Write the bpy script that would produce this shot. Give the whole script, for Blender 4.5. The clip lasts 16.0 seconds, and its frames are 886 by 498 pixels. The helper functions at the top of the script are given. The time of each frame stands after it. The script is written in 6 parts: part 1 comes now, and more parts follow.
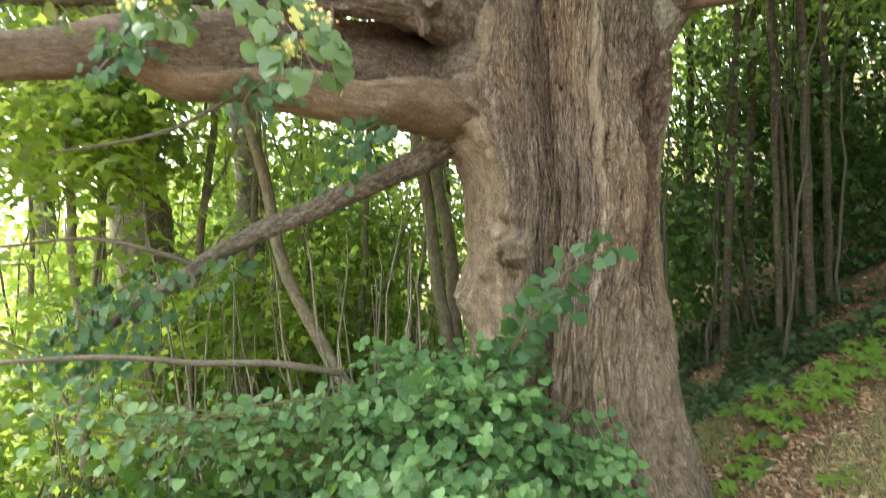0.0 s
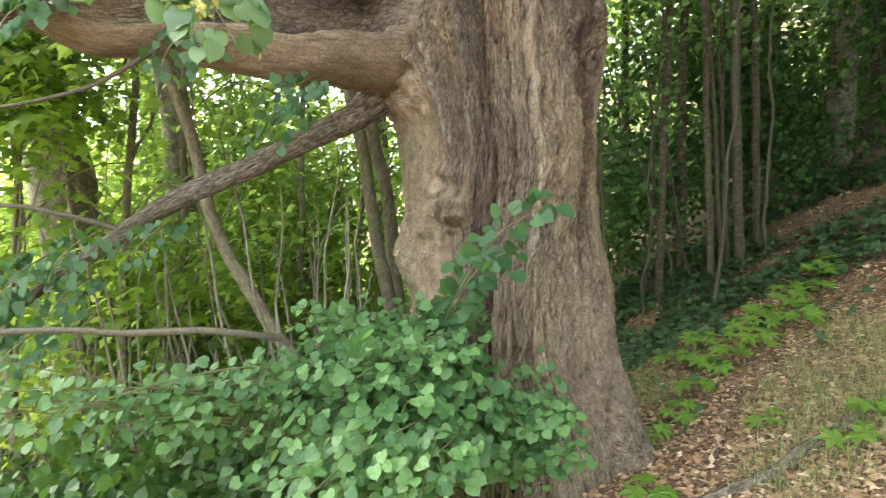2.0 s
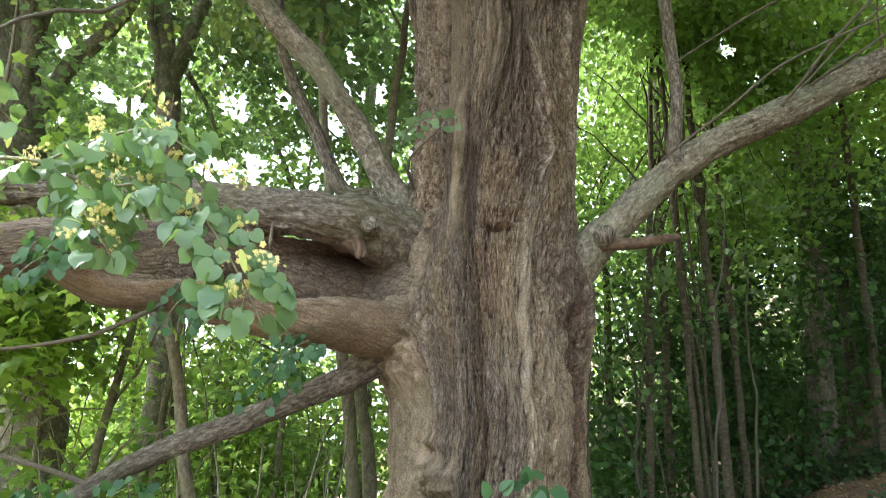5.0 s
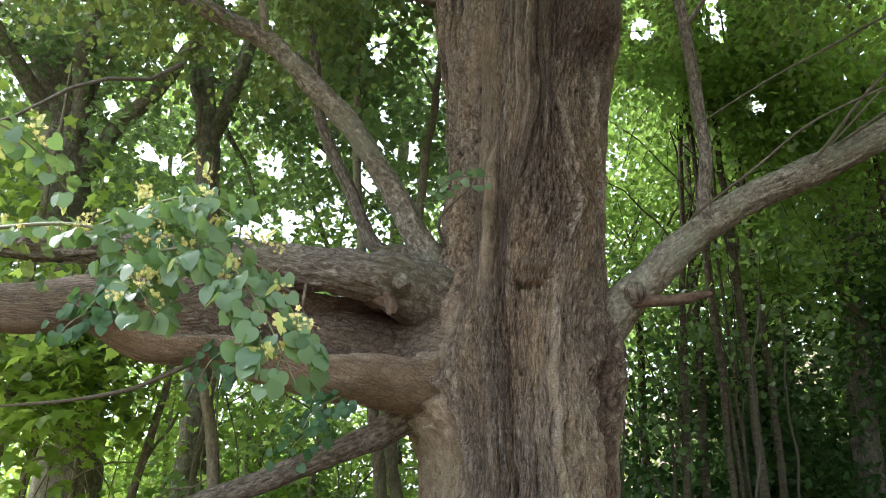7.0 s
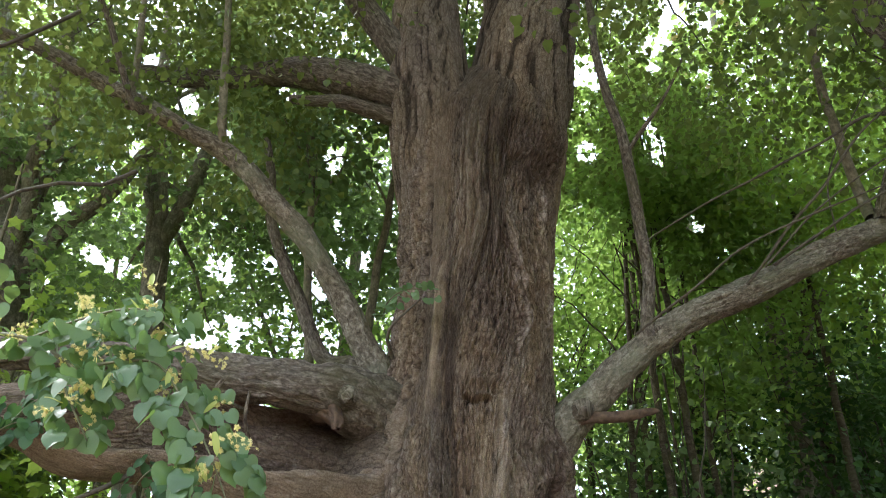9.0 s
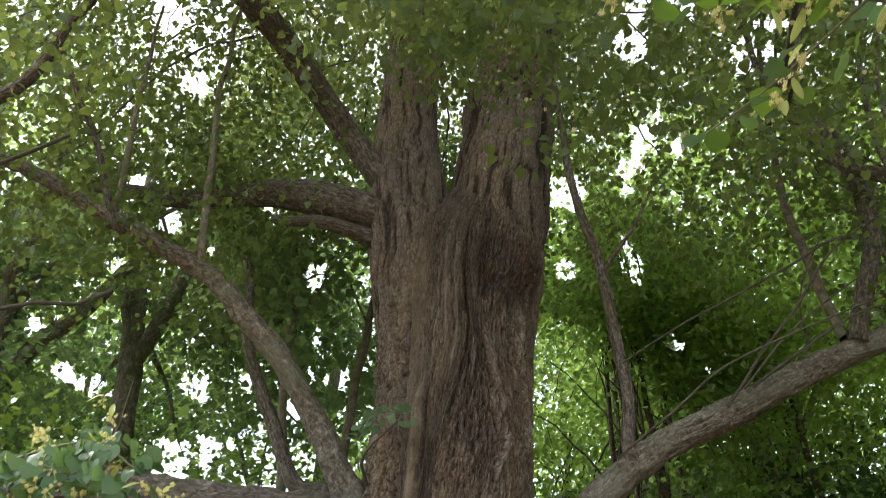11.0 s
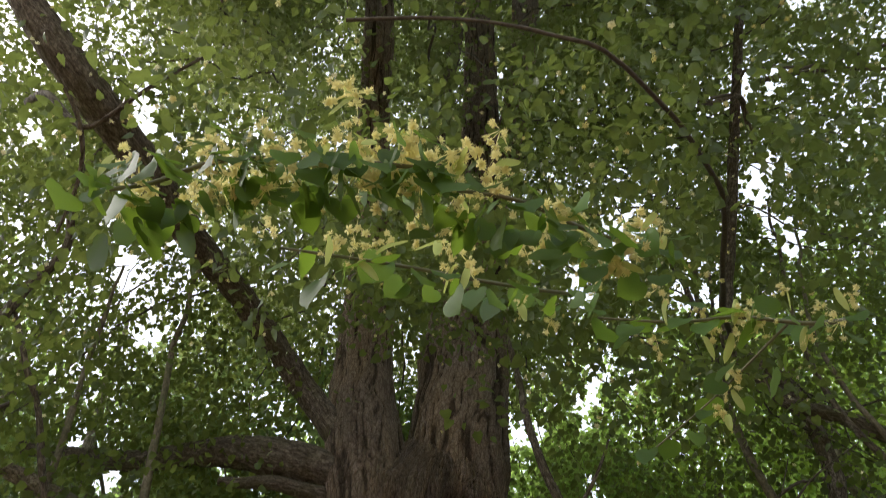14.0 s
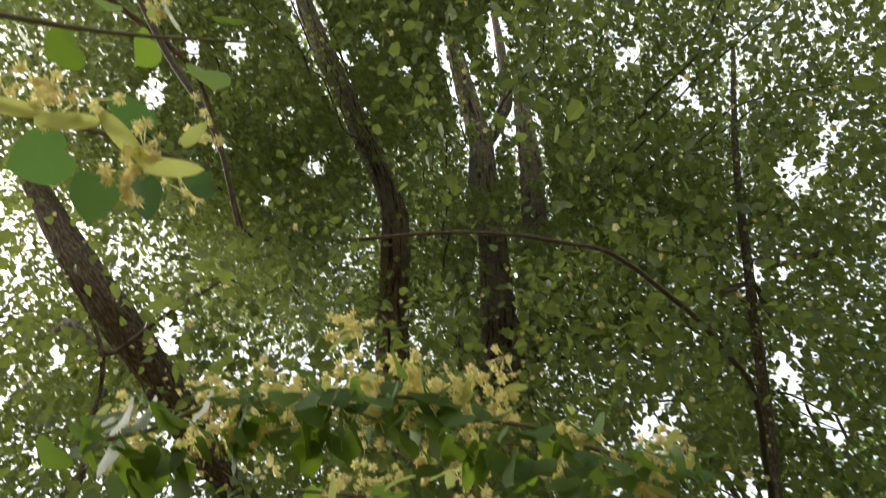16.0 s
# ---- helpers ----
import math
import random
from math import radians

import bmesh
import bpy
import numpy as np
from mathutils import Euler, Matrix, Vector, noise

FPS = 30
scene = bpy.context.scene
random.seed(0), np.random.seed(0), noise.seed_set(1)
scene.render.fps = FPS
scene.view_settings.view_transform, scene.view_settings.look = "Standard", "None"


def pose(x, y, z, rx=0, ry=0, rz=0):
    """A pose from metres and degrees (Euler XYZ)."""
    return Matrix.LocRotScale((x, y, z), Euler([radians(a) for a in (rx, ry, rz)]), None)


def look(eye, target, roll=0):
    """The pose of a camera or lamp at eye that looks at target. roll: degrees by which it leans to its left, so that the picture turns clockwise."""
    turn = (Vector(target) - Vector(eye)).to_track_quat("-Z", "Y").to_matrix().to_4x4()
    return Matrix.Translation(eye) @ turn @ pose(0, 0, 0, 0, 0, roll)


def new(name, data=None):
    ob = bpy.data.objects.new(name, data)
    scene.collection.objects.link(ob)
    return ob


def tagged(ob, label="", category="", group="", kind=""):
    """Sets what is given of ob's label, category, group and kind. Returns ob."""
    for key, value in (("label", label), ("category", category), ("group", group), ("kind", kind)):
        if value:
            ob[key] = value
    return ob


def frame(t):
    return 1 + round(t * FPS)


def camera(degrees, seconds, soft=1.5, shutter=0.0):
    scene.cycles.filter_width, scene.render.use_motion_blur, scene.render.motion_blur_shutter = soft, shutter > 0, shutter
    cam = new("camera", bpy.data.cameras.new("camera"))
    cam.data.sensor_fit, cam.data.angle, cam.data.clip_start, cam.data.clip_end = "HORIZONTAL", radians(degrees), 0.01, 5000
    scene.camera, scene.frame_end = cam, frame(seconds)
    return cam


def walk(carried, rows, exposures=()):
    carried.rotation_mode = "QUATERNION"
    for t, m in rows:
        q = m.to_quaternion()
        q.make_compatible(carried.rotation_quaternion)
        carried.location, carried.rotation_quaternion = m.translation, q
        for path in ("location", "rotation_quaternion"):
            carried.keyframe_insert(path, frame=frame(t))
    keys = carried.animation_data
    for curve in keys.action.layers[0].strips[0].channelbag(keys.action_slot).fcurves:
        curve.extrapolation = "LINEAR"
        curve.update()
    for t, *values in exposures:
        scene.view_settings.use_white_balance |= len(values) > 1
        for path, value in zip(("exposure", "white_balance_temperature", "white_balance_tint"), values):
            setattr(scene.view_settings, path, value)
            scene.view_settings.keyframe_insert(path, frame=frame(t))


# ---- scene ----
cam = camera(63.3, 16.0, soft=0.5, shutter=0.5)
PATH = [
    (0, (0.001, -0.016, 1.616), (-0.072, 1.982, 1.55), -0.4),
    (0.5, (-0.012, 0.034, 1.607), (-0.035, 2.022, 1.394), -0.0),
    (1, (-0.01, 0.032, 1.613), (0.002, 2.018, 1.38), 0.5),
    (1.5, (-0.001, 0.028, 1.63), (-0.002, 2.016, 1.412), -0.9),
    (2, (0.021, 0.04, 1.654), (0.109, 2.027, 1.451), -1.5),
    (2.5, (0.007, 0.059, 1.66), (0.184, 2.051, 1.622), -1.2),
    (3, (-0.016, 0.024, 1.673), (0.119, 2.019, 1.722), -0.7),
    (3.5, (-0.025, 0.002, 1.694), (0.12, 1.988, 1.877), 1.4),
    (4, (-0.034, 0.004, 1.703), (0.075, 1.981, 1.984), 2.4),
    (4.5, (-0.043, 0.018, 1.709), (0.1, 1.971, 2.118), 2.0),
    (7, (-0.039, -0.05, 1.719), (-0.005, 1.844, 2.361), 2.9),
    (7.5, (-0.032, -0.061, 1.731), (0.062, 1.811, 2.43), 2.9),
    (8, (-0.031, -0.064, 1.728), (0.179, 1.765, 2.51), 2.6),
    (8.5, (-0.021, -0.073, 1.724), (0.183, 1.71, 2.607), 3.1),
    (9, (-0.03, -0.081, 1.733), (0.117, 1.686, 2.658), 2.7),
    (11.5, (0.009, -0.135, 1.783), (0.199, 1.416, 3.031), 2.2),
    (12, (0.011, -0.159, 1.825), (0.267, 1.338, 3.126), 1.1),
    (12.5, (0.02, -0.186, 1.849), (0.255, 1.2, 3.272), -0.4),
    (13, (0.01, -0.23, 1.86), (0.235, 1.076, 3.358), -1.6),
    (13.5, (-0.005, -0.249, 1.877), (0.204, 0.992, 3.431), -2.4),
    (14, (-0.01, -0.25, 1.871), (0.209, 0.879, 3.507), -3.0),
    (14.5, (0.001, -0.258, 1.854), (0.219, 0.786, 3.546), -4.1),
    (15, (0.01, -0.249, 1.863), (0.208, 0.688, 3.619), -5.3),
    (15.5, (0.013, -0.254, 1.884), (0.19, 0.537, 3.712), -6.6),
    (16, (0.01, -0.273, 1.902), (0.12, 0.375, 3.791), -5.0),
]
walk(cam, [(t, look(eye, target, roll)) for t, eye, target, roll in PATH], exposures=[(0.0, 3.1, 6600, 10), (0.5, 3.25, 6600, 10), (2.0, 3.28, 6450, 9), (3.0, 3.41, 6000, 7), (3.5, 3.2, 5900, 6), (4.5, 3.05, 5900, 7), (7.0, 2.5, 5850, 11), (9.0, 2.33, 5850, 12), (11.5, 1.92, 6100, 15), (13.0, 1.62, 6150, 15), (14.0, 1.34, 6300, 14), (15.5, 1.24, 6600, 10), (16.0, 1.2, 6750, 8)])

# ---- light: bright overcast sky ----
world = bpy.data.worlds.new("world")
scene.world = world
world.use_nodes = True
wn, wl = world.node_tree.nodes, world.node_tree.links
SUN_UP, SUN_TURN = 46.0, -72.0
sky = wn.new("ShaderNodeTexSky")
sky.sky_type, sky.sun_disc = "NISHITA", False
sky.sun_elevation, sky.sun_rotation = radians(SUN_UP), radians(SUN_TURN)
sky.dust_density, sky.air_density, sky.ozone_density = 4.0, 1.0, 1.0
cloud = wn.new("ShaderNodeMixRGB")
cloud.inputs[0].default_value = 0.72
cloud.inputs[2].default_value = (5.6, 5.9, 6.3, 1)
wl.new(sky.outputs[0], cloud.inputs[1])
wl.new(cloud.outputs[0], wn["Background"].inputs[0])
wn["Background"].inputs[1].default_value = 0.125
sun_data = bpy.data.lights.new("sun", "SUN")
sun_data.energy, sun_data.angle, sun_data.color = 1.5, radians(14), (1.0, 0.95, 0.87)
sun = new("sun", sun_data)
sun_way = Vector((math.sin(radians(SUN_TURN)) * math.cos(radians(SUN_UP)), math.cos(radians(SUN_TURN)) * math.cos(radians(SUN_UP)), math.sin(radians(SUN_UP))))
sun.matrix_world = look(sun_way * 60, (0, 0, 0))

# ---- materials ----
def nodes_of(name):
    m = bpy.data.materials.new(name)
    m.use_nodes = True
    n, l = m.node_tree.nodes, m.node_tree.links
    return m, n, l, n["Principled BSDF"]


def ramp(n, l, source, stops):
    r = n.new("ShaderNodeValToRGB")
    el = r.color_ramp.elements
    while len(el) < len(stops):
        el.new(0.5)
    for e, (p, c) in zip(el, stops):
        e.position, e.color = p, (*c, 1)
    l.new(source, r.inputs[0])
    return r.outputs[0]


def mix(n, l, fac, a, b, kind="MIX"):
    m = n.new("ShaderNodeMixRGB")
    m.blend_type = kind
    for k, v in enumerate((fac, a, b)):
        if isinstance(v, (int, float)):
            m.inputs[k].default_value = v
        elif isinstance(v, tuple):
            m.inputs[k].default_value = (*v, 1)
        else:
            l.new(v, m.inputs[k])
    return m.outputs[0]


def tex_noise(n, l, vec, scale, detail=4.0, rough=0.55, stretch=(1, 1, 1), warp=0.0):
    mp = n.new("ShaderNodeMapping")
    mp.inputs["Scale"].default_value = stretch
    l.new(vec, mp.inputs[0])
    t = n.new("ShaderNodeTexNoise")
    t.inputs["Scale"].default_value, t.inputs["Detail"].default_value = scale, detail
    t.inputs["Roughness"].default_value, t.inputs["Distortion"].default_value = rough, warp
    l.new(mp.outputs[0], t.inputs["Vector"])
    return t.outputs["Fac"]


def cracks(n, l, vec, stretch, warp, amount):
    """0 in the cracks between long plates, 1 on the plates."""
    t = n.new("ShaderNodeTexNoise")
    t.inputs["Scale"].default_value, t.inputs["Detail"].default_value = warp, 4
    l.new(vec, t.inputs["Vector"])
    off = n.new("ShaderNodeVectorMath")
    off.operation = "MULTIPLY_ADD"
    l.new(t.outputs["Color"], off.inputs[0])
    off.inputs[1].default_value = (amount, amount * 1.5, 0)
    l.new(vec, off.inputs[2])
    mp = n.new("ShaderNodeMapping")
    mp.inputs["Scale"].default_value = stretch
    l.new(off.outputs[0], mp.inputs[0])
    v = n.new("ShaderNodeTexVoronoi")
    v.feature = "DISTANCE_TO_EDGE"
    v.inputs["Scale"].default_value = 1.0
    v.inputs["Randomness"].default_value = 1.0
    l.new(mp.outputs[0], v.inputs["Vector"])
    return v.outputs["Distance"]


def bark(name, dark, mid, light, moss, stretch=(26, 5, 1), depth=0.012, moss_lo=0.55, plates=(24, 3.2, 1), crack_part=0.7):
    """Furrowed bark on uv in metres."""
    m, n, l, p = nodes_of(name)
    uv = n.new("ShaderNodeUVMap").outputs[0]
    ob = n.new("ShaderNodeTexCoord").outputs["Object"]
    crack = ramp(n, l, cracks(n, l, uv, plates, 7.0, 0.05), [(0.0, (0, 0, 0)), (0.16, (0.75, 0.75, 0.75)), (0.4, (1, 1, 1))])
    crack2 = ramp(n, l, cracks(n, l, uv, (2.4 * plates[0], 13.0, 1), 16.0, 0.03), [(0.0, (0, 0, 0)), (0.22, (1, 1, 1))])
    grain = tex_noise(n, l, uv, 1.0, 8, 0.68, stretch, 0.5)
    fine = tex_noise(n, l, uv, 1.0, 6, 0.7, tuple(3.3 * s for s in stretch))
    big = tex_noise(n, l, ob, 2.3, 4, 0.6)
    col = ramp(n, l, grain, [(0.32, dark), (0.5, mid), (0.66, light)])
    col = mix(n, l, 0.6, col, ramp(n, l, fine, [(0.35, (0.3, 0.28, 0.26)), (0.6, (1.0, 1.0, 1.0))]), "MULTIPLY")
    col = mix(n, l, ramp(n, l, big, [(moss_lo, (0, 0, 0)), (moss_lo + 0.22, (0.75, 0.75, 0.75))]), col, moss)
    lich = tex_noise(n, l, ob, 14.0, 5, 0.65)
    col = mix(n, l, ramp(n, l, lich, [(0.56, (0, 0, 0)), (0.7, (0.5, 0.5, 0.5))]), col, tuple(1.25 * c for c in light))
    band = ramp(n, l, tex_noise(n, l, uv, 1.0, 4, 0.6, (4.5, 0.6, 1), 0.3), [(0.38, (0.15 * crack_part,) * 3), (0.62, (crack_part,) * 3)])
    col = mix(n, l, band, col, ramp(n, l, crack, [(0.0, (0.24, 0.20, 0.18)), (0.7, (1, 1, 1))]), "MULTIPLY")
    col = mix(n, l, mix(n, l, 0.75, (0.0, 0.0, 0.0), band), col, ramp(n, l, crack2, [(0.0, (0.35, 0.32, 0.3)), (0.8, (1, 1, 1))]), "MULTIPLY")
    l.new(col, p.inputs["Base Color"])
    p.inputs["Roughness"].default_value = 0.88
    p.inputs["Specular IOR Level"].default_value = 0.25
    height = mix(n, l, 0.45, mix(n, l, 0.4, grain, fine), mix(n, l, 0.4, crack, crack2))
    b = n.new("ShaderNodeBump")
    b.inputs["Strength"].default_value, b.inputs["Distance"].default_value = 1.0, depth
    l.new(height, b.inputs["Height"])
    l.new(b.outputs[0], p.inputs["Normal"])
    return m


def trunk_bark(name, dark, mid, light, bare):
    """Bark of the old trunk on uv in metres. bare: 1 smooth wood, 0.5 thin tan bark, below 0 dark furrows and the shade
    of recesses; crest: weathered tops of the ribs, furrow bottoms darkened as by shade.
    """
    m, n, l, p = nodes_of(name)
    uv = n.new("ShaderNodeUVMap").outputs[0]
    ob = n.new("ShaderNodeTexCoord").outputs["Object"]

    def attribute(which, scale, base=0.0):
        at = n.new("ShaderNodeAttribute")
        at.attribute_name = which
        part_of = n.new("ShaderNodeMath")
        part_of.operation, part_of.use_clamp = "MULTIPLY_ADD", True
        l.new(at.outputs["Fac"], part_of.inputs[0])
        part_of.inputs[1].default_value, part_of.inputs[2].default_value = scale, base
        return part_of.outputs[0]

    grain = tex_noise(n, l, uv, 1.0, 8, 0.70, (60, 20, 1), 0.3)
    fine = tex_noise(n, l, uv, 1.0, 6, 0.75, (150, 95, 1), 0.2)
    hue = tex_noise(n, l, uv, 1.0, 4, 0.6, (5.5, 0.9, 1), 0.5)
    plate = ramp(n, l, cracks(n, l, uv, (46, 9.0, 1), 14.0, 0.035), [(0.0, (0, 0, 0)), (0.18, (0.8, 0.8, 0.8)), (0.4, (1, 1, 1))])
    rough = ramp(n, l, grain, [(0.26, tuple(0.5 * (a + b) for a, b in zip(dark, mid))), (0.48, mid), (0.74, tuple(0.6 * a + 0.4 * b for a, b in zip(mid, light)))])
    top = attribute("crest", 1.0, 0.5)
    # furrow bottoms: dark bark and the shade in them put into one colour
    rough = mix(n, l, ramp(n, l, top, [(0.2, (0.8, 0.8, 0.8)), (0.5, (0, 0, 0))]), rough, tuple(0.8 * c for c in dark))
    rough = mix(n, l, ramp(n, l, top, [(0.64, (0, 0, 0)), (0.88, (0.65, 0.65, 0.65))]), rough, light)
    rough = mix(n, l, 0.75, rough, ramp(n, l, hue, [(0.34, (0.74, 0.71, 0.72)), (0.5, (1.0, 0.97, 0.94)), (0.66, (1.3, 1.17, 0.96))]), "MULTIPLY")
    # dark bark bands; the shade of recesses is put into this colour too
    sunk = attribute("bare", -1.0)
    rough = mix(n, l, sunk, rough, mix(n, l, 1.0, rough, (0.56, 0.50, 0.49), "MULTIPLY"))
    wood = ramp(n, l, tex_noise(n, l, uv, 1.0, 7, 0.66, (34, 4.0, 1), 0.5), [(0.30, tuple(0.55 * c for c in bare)), (0.5, bare), (0.7, tuple(1.3 * c for c in bare))])
    stain = tex_noise(n, l, ob, 5.0, 5, 0.65)
    wood = mix(n, l, 0.8, wood, ramp(n, l, stain, [(0.36, (0.62, 0.62, 0.52)), (0.55, (1, 1, 1)), (0.72, (1.12, 0.96, 0.86))]), "MULTIPLY")
    col = mix(n, l, attribute("bare", 1.0), rough, wood)
    col = mix(n, l, 0.7, col, ramp(n, l, fine, [(0.36, (0.40, 0.36, 0.33)), (0.56, (1.0, 1.0, 1.0))]), "MULTIPLY")
    col = mix(n, l, 0.5, col, ramp(n, l, tex_noise(n, l, ob, 9.0, 6, 0.7), [(0.36, (0.5, 0.47, 0.44)), (0.6, (1.0, 1.0, 1.0))]), "MULTIPLY")
    flake = ramp(n, l, cracks(n, l, uv, (80, 30.0, 1), 26.0, 0.03), [(0.0, (0, 0, 0)), (0.3, (1, 1, 1))])
    crust = ramp(n, l, attribute("bare", 1.0), [(0.0, (0.55, 0.55, 0.55)), (0.5, (0.25, 0.25, 0.25)), (0.9, (0.06, 0.06, 0.06))])
    col = mix(n, l, crust, col, ramp(n, l, plate, [(0.0, (0.30, 0.26, 0.23)), (0.6, (1, 1, 1))]), "MULTIPLY")
    lichen = tex_noise(n, l, ob, 16.0, 5, 0.65)
    col = mix(n, l, ramp(n, l, lichen, [(0.60, (0, 0, 0)), (0.74, (0.35, 0.35, 0.35))]), col, tuple(1.1 * c for c in light))
    l.new(col, p.inputs["Base Color"])
    p.inputs["Roughness"].default_value = 0.9
    p.inputs["Specular IOR Level"].default_value = 0.2
    b = n.new("ShaderNodeBump")
    b.inputs["Strength"].default_value, b.inputs["Distance"].default_value = 1.0, 0.045
    l.new(mix(n, l, crust, mix(n, l, 0.5, grain, fine), mix(n, l, 0.45, plate, flake)), b.inputs["Height"])
    l.new(b.outputs[0], p.inputs["Normal"])
    return m


def leaf_material(name, low, high, glow, gloss=0.42, through_part=0.42, single=False):
    """A leaf: colour differs from leaf to leaf, light shines through it."""
    m, n, l, p = nodes_of(name)
    if single:
        rnd = n.new("ShaderNodeObjectInfo").outputs["Random"]
    else:
        rnd = n.new("ShaderNodeNewGeometry").outputs["Random Per Island"]
    ob = n.new("ShaderNodeTexCoord").outputs["Object"]
    col = ramp(n, l, rnd, [(0.0, low), (0.7, high), (1.0, tuple(1.2 * c for c in high))])
    spot = tex_noise(n, l, ob, 38.0, 3, 0.6)
    col = mix(n, l, 0.5, col, ramp(n, l, spot, [(0.3, (0.6, 0.62, 0.55)), (0.7, (1.0, 1.0, 1.0))]), "MULTIPLY")
    l.new(col, p.inputs["Base Color"])
    p.inputs["Roughness"].default_value = gloss
    p.inputs["Specular IOR Level"].default_value = 0.5
    tr = n.new("ShaderNodeBsdfTranslucent")
    l.new(mix(n, l, 0.6, col, glow), tr.inputs[0])
    ms = n.new("ShaderNodeMixShader")
    ms.inputs[0].default_value = through_part
    l.new(p.outputs[0], ms.inputs[1])
    l.new(tr.outputs[0], ms.inputs[2])
    l.new(ms.outputs[0], n["Material Output"].inputs[0])
    return m


def plain(name, a, b, scale=30.0, rough=0.8, bump=0.0):
    m, n, l, p = nodes_of(name)
    ob = n.new("ShaderNodeTexCoord").outputs["Object"]
    t = tex_noise(n, l, ob, scale, 5, 0.6)
    l.new(ramp(n, l, t, [(0.3, a), (0.7, b)]), p.inputs["Base Color"])
    p.inputs["Roughness"].default_value = rough
    if bump:
        bp = n.new("ShaderNodeBump")
        bp.inputs["Distance"].default_value = bump
        l.new(t, bp.inputs["Height"])
        l.new(bp.outputs[0], p.inputs["Normal"])
    return m


def varied(name, colours, rough=0.8, through_part=0.0):
    """Small loose pieces, each in one of several colours."""
    m, n, l, p = nodes_of(name)
    rnd = n.new("ShaderNodeNewGeometry").outputs["Random Per Island"]
    col = ramp(n, l, rnd, [(k / max(1, len(colours) - 1), c) for k, c in enumerate(colours)])
    l.new(col, p.inputs["Base Color"])
    p.inputs["Roughness"].default_value = rough
    if through_part:
        tr = n.new("ShaderNodeBsdfTranslucent")
        l.new(col, tr.inputs[0])
        ms = n.new("ShaderNodeMixShader")
        ms.inputs[0].default_value = through_part
        l.new(p.outputs[0], ms.inputs[1])
        l.new(tr.outputs[0], ms.inputs[2])
        l.new(ms.outputs[0], n["Material Output"].inputs[0])
    return m


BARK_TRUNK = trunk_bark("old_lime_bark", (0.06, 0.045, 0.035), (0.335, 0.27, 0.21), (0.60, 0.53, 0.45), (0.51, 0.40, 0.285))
BARK_LIMB = bark("lime_limb_bark", (0.06, 0.049, 0.038), (0.18, 0.15, 0.117), (0.36, 0.315, 0.255), (0.12, 0.112, 0.055), stretch=(45, 16, 1), depth=0.022, moss_lo=0.5, plates=(20, 3, 1), crack_part=0.5)
BARK_LICHEN = bark("lichened_limb_bark", (0.075, 0.062, 0.045), (0.24, 0.205, 0.155), (0.46, 0.42, 0.34), (0.20, 0.205, 0.14), stretch=(40, 22, 1), depth=0.022, moss_lo=0.45, plates=(20, 5, 1), crack_part=0.4)
BARK_YOUNG = bark("young_bark", (0.13, 0.115, 0.08), (0.22, 0.19, 0.13), (0.33, 0.29, 0.21), (0.15, 0.16, 0.075), stretch=(18, 10, 1), depth=0.003, moss_lo=0.5, crack_part=0.15)
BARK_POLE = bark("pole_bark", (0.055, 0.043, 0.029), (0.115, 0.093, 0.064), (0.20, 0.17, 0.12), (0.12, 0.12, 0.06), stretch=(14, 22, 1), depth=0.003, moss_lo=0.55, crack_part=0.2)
BARK_WOODS = bark("woodland_bark", (0.12, 0.108, 0.08), (0.26, 0.23, 0.172), (0.42, 0.38, 0.29), (0.09, 0.10, 0.05), stretch=(18, 10, 1), depth=0.004, moss_lo=0.5, crack_part=0.3)
TWIG = plain("twig_bark", (0.05, 0.042, 0.03), (0.13, 0.11, 0.075), 60.0, 0.8)
SHOOT = plain("green_shoot", (0.09, 0.10, 0.04), (0.16, 0.15, 0.07), 40.0, 0.6)
WOOD_RAW = plain("raw_wood", (0.05, 0.031, 0.02), (0.15, 0.095, 0.058), 24.0, 0.85, 0.01)
LEAF_LIME = leaf_material("lime_leaf", (0.05, 0.093, 0.026), (0.10, 0.152, 0.045), (0.36, 0.42, 0.08), through_part=0.55)
# lime leaf again, paler: the upper crown's light put into the colour
LEAF_HIGH_LIT = leaf_material("lit_high_lime_leaf", (0.07, 0.12, 0.035), (0.13, 0.185, 0.06), (0.47, 0.52, 0.18), through_part=0.62)
# near sprays: paler copy, the sky light on them put into the colour
LEAF_NEAR_LIT = leaf_material("lit_lime_leaf_single", (0.09, 0.17, 0.075), (0.19, 0.29, 0.15), (0.22, 0.36, 0.03), gloss=0.34, single=True)
# darker copies of the single lime leaf; shade is put into the colour
LEAF_OVER_SHADED = leaf_material("shaded_overhead_lime_leaf", (0.05, 0.11, 0.02), (0.10, 0.19, 0.04), (0.30, 0.44, 0.03), gloss=0.6, through_part=0.52, single=True)
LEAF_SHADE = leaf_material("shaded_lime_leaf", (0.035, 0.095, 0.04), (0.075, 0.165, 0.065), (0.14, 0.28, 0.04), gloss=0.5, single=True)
LEAF_SHOOT = leaf_material("shoot_leaf", (0.052, 0.14, 0.05), (0.13, 0.26, 0.09), (0.22, 0.36, 0.06), gloss=0.52)
# woodland leaf in brighter and darker copies; light and shade put into colour
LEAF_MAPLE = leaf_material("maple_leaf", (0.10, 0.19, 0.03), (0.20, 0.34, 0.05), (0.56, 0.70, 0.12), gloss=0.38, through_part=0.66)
LEAF_DARK = leaf_material("shaded_woodland_leaf", (0.062, 0.12, 0.046), (0.13, 0.215, 0.085), (0.33, 0.44, 0.13), gloss=0.36, through_part=0.57)
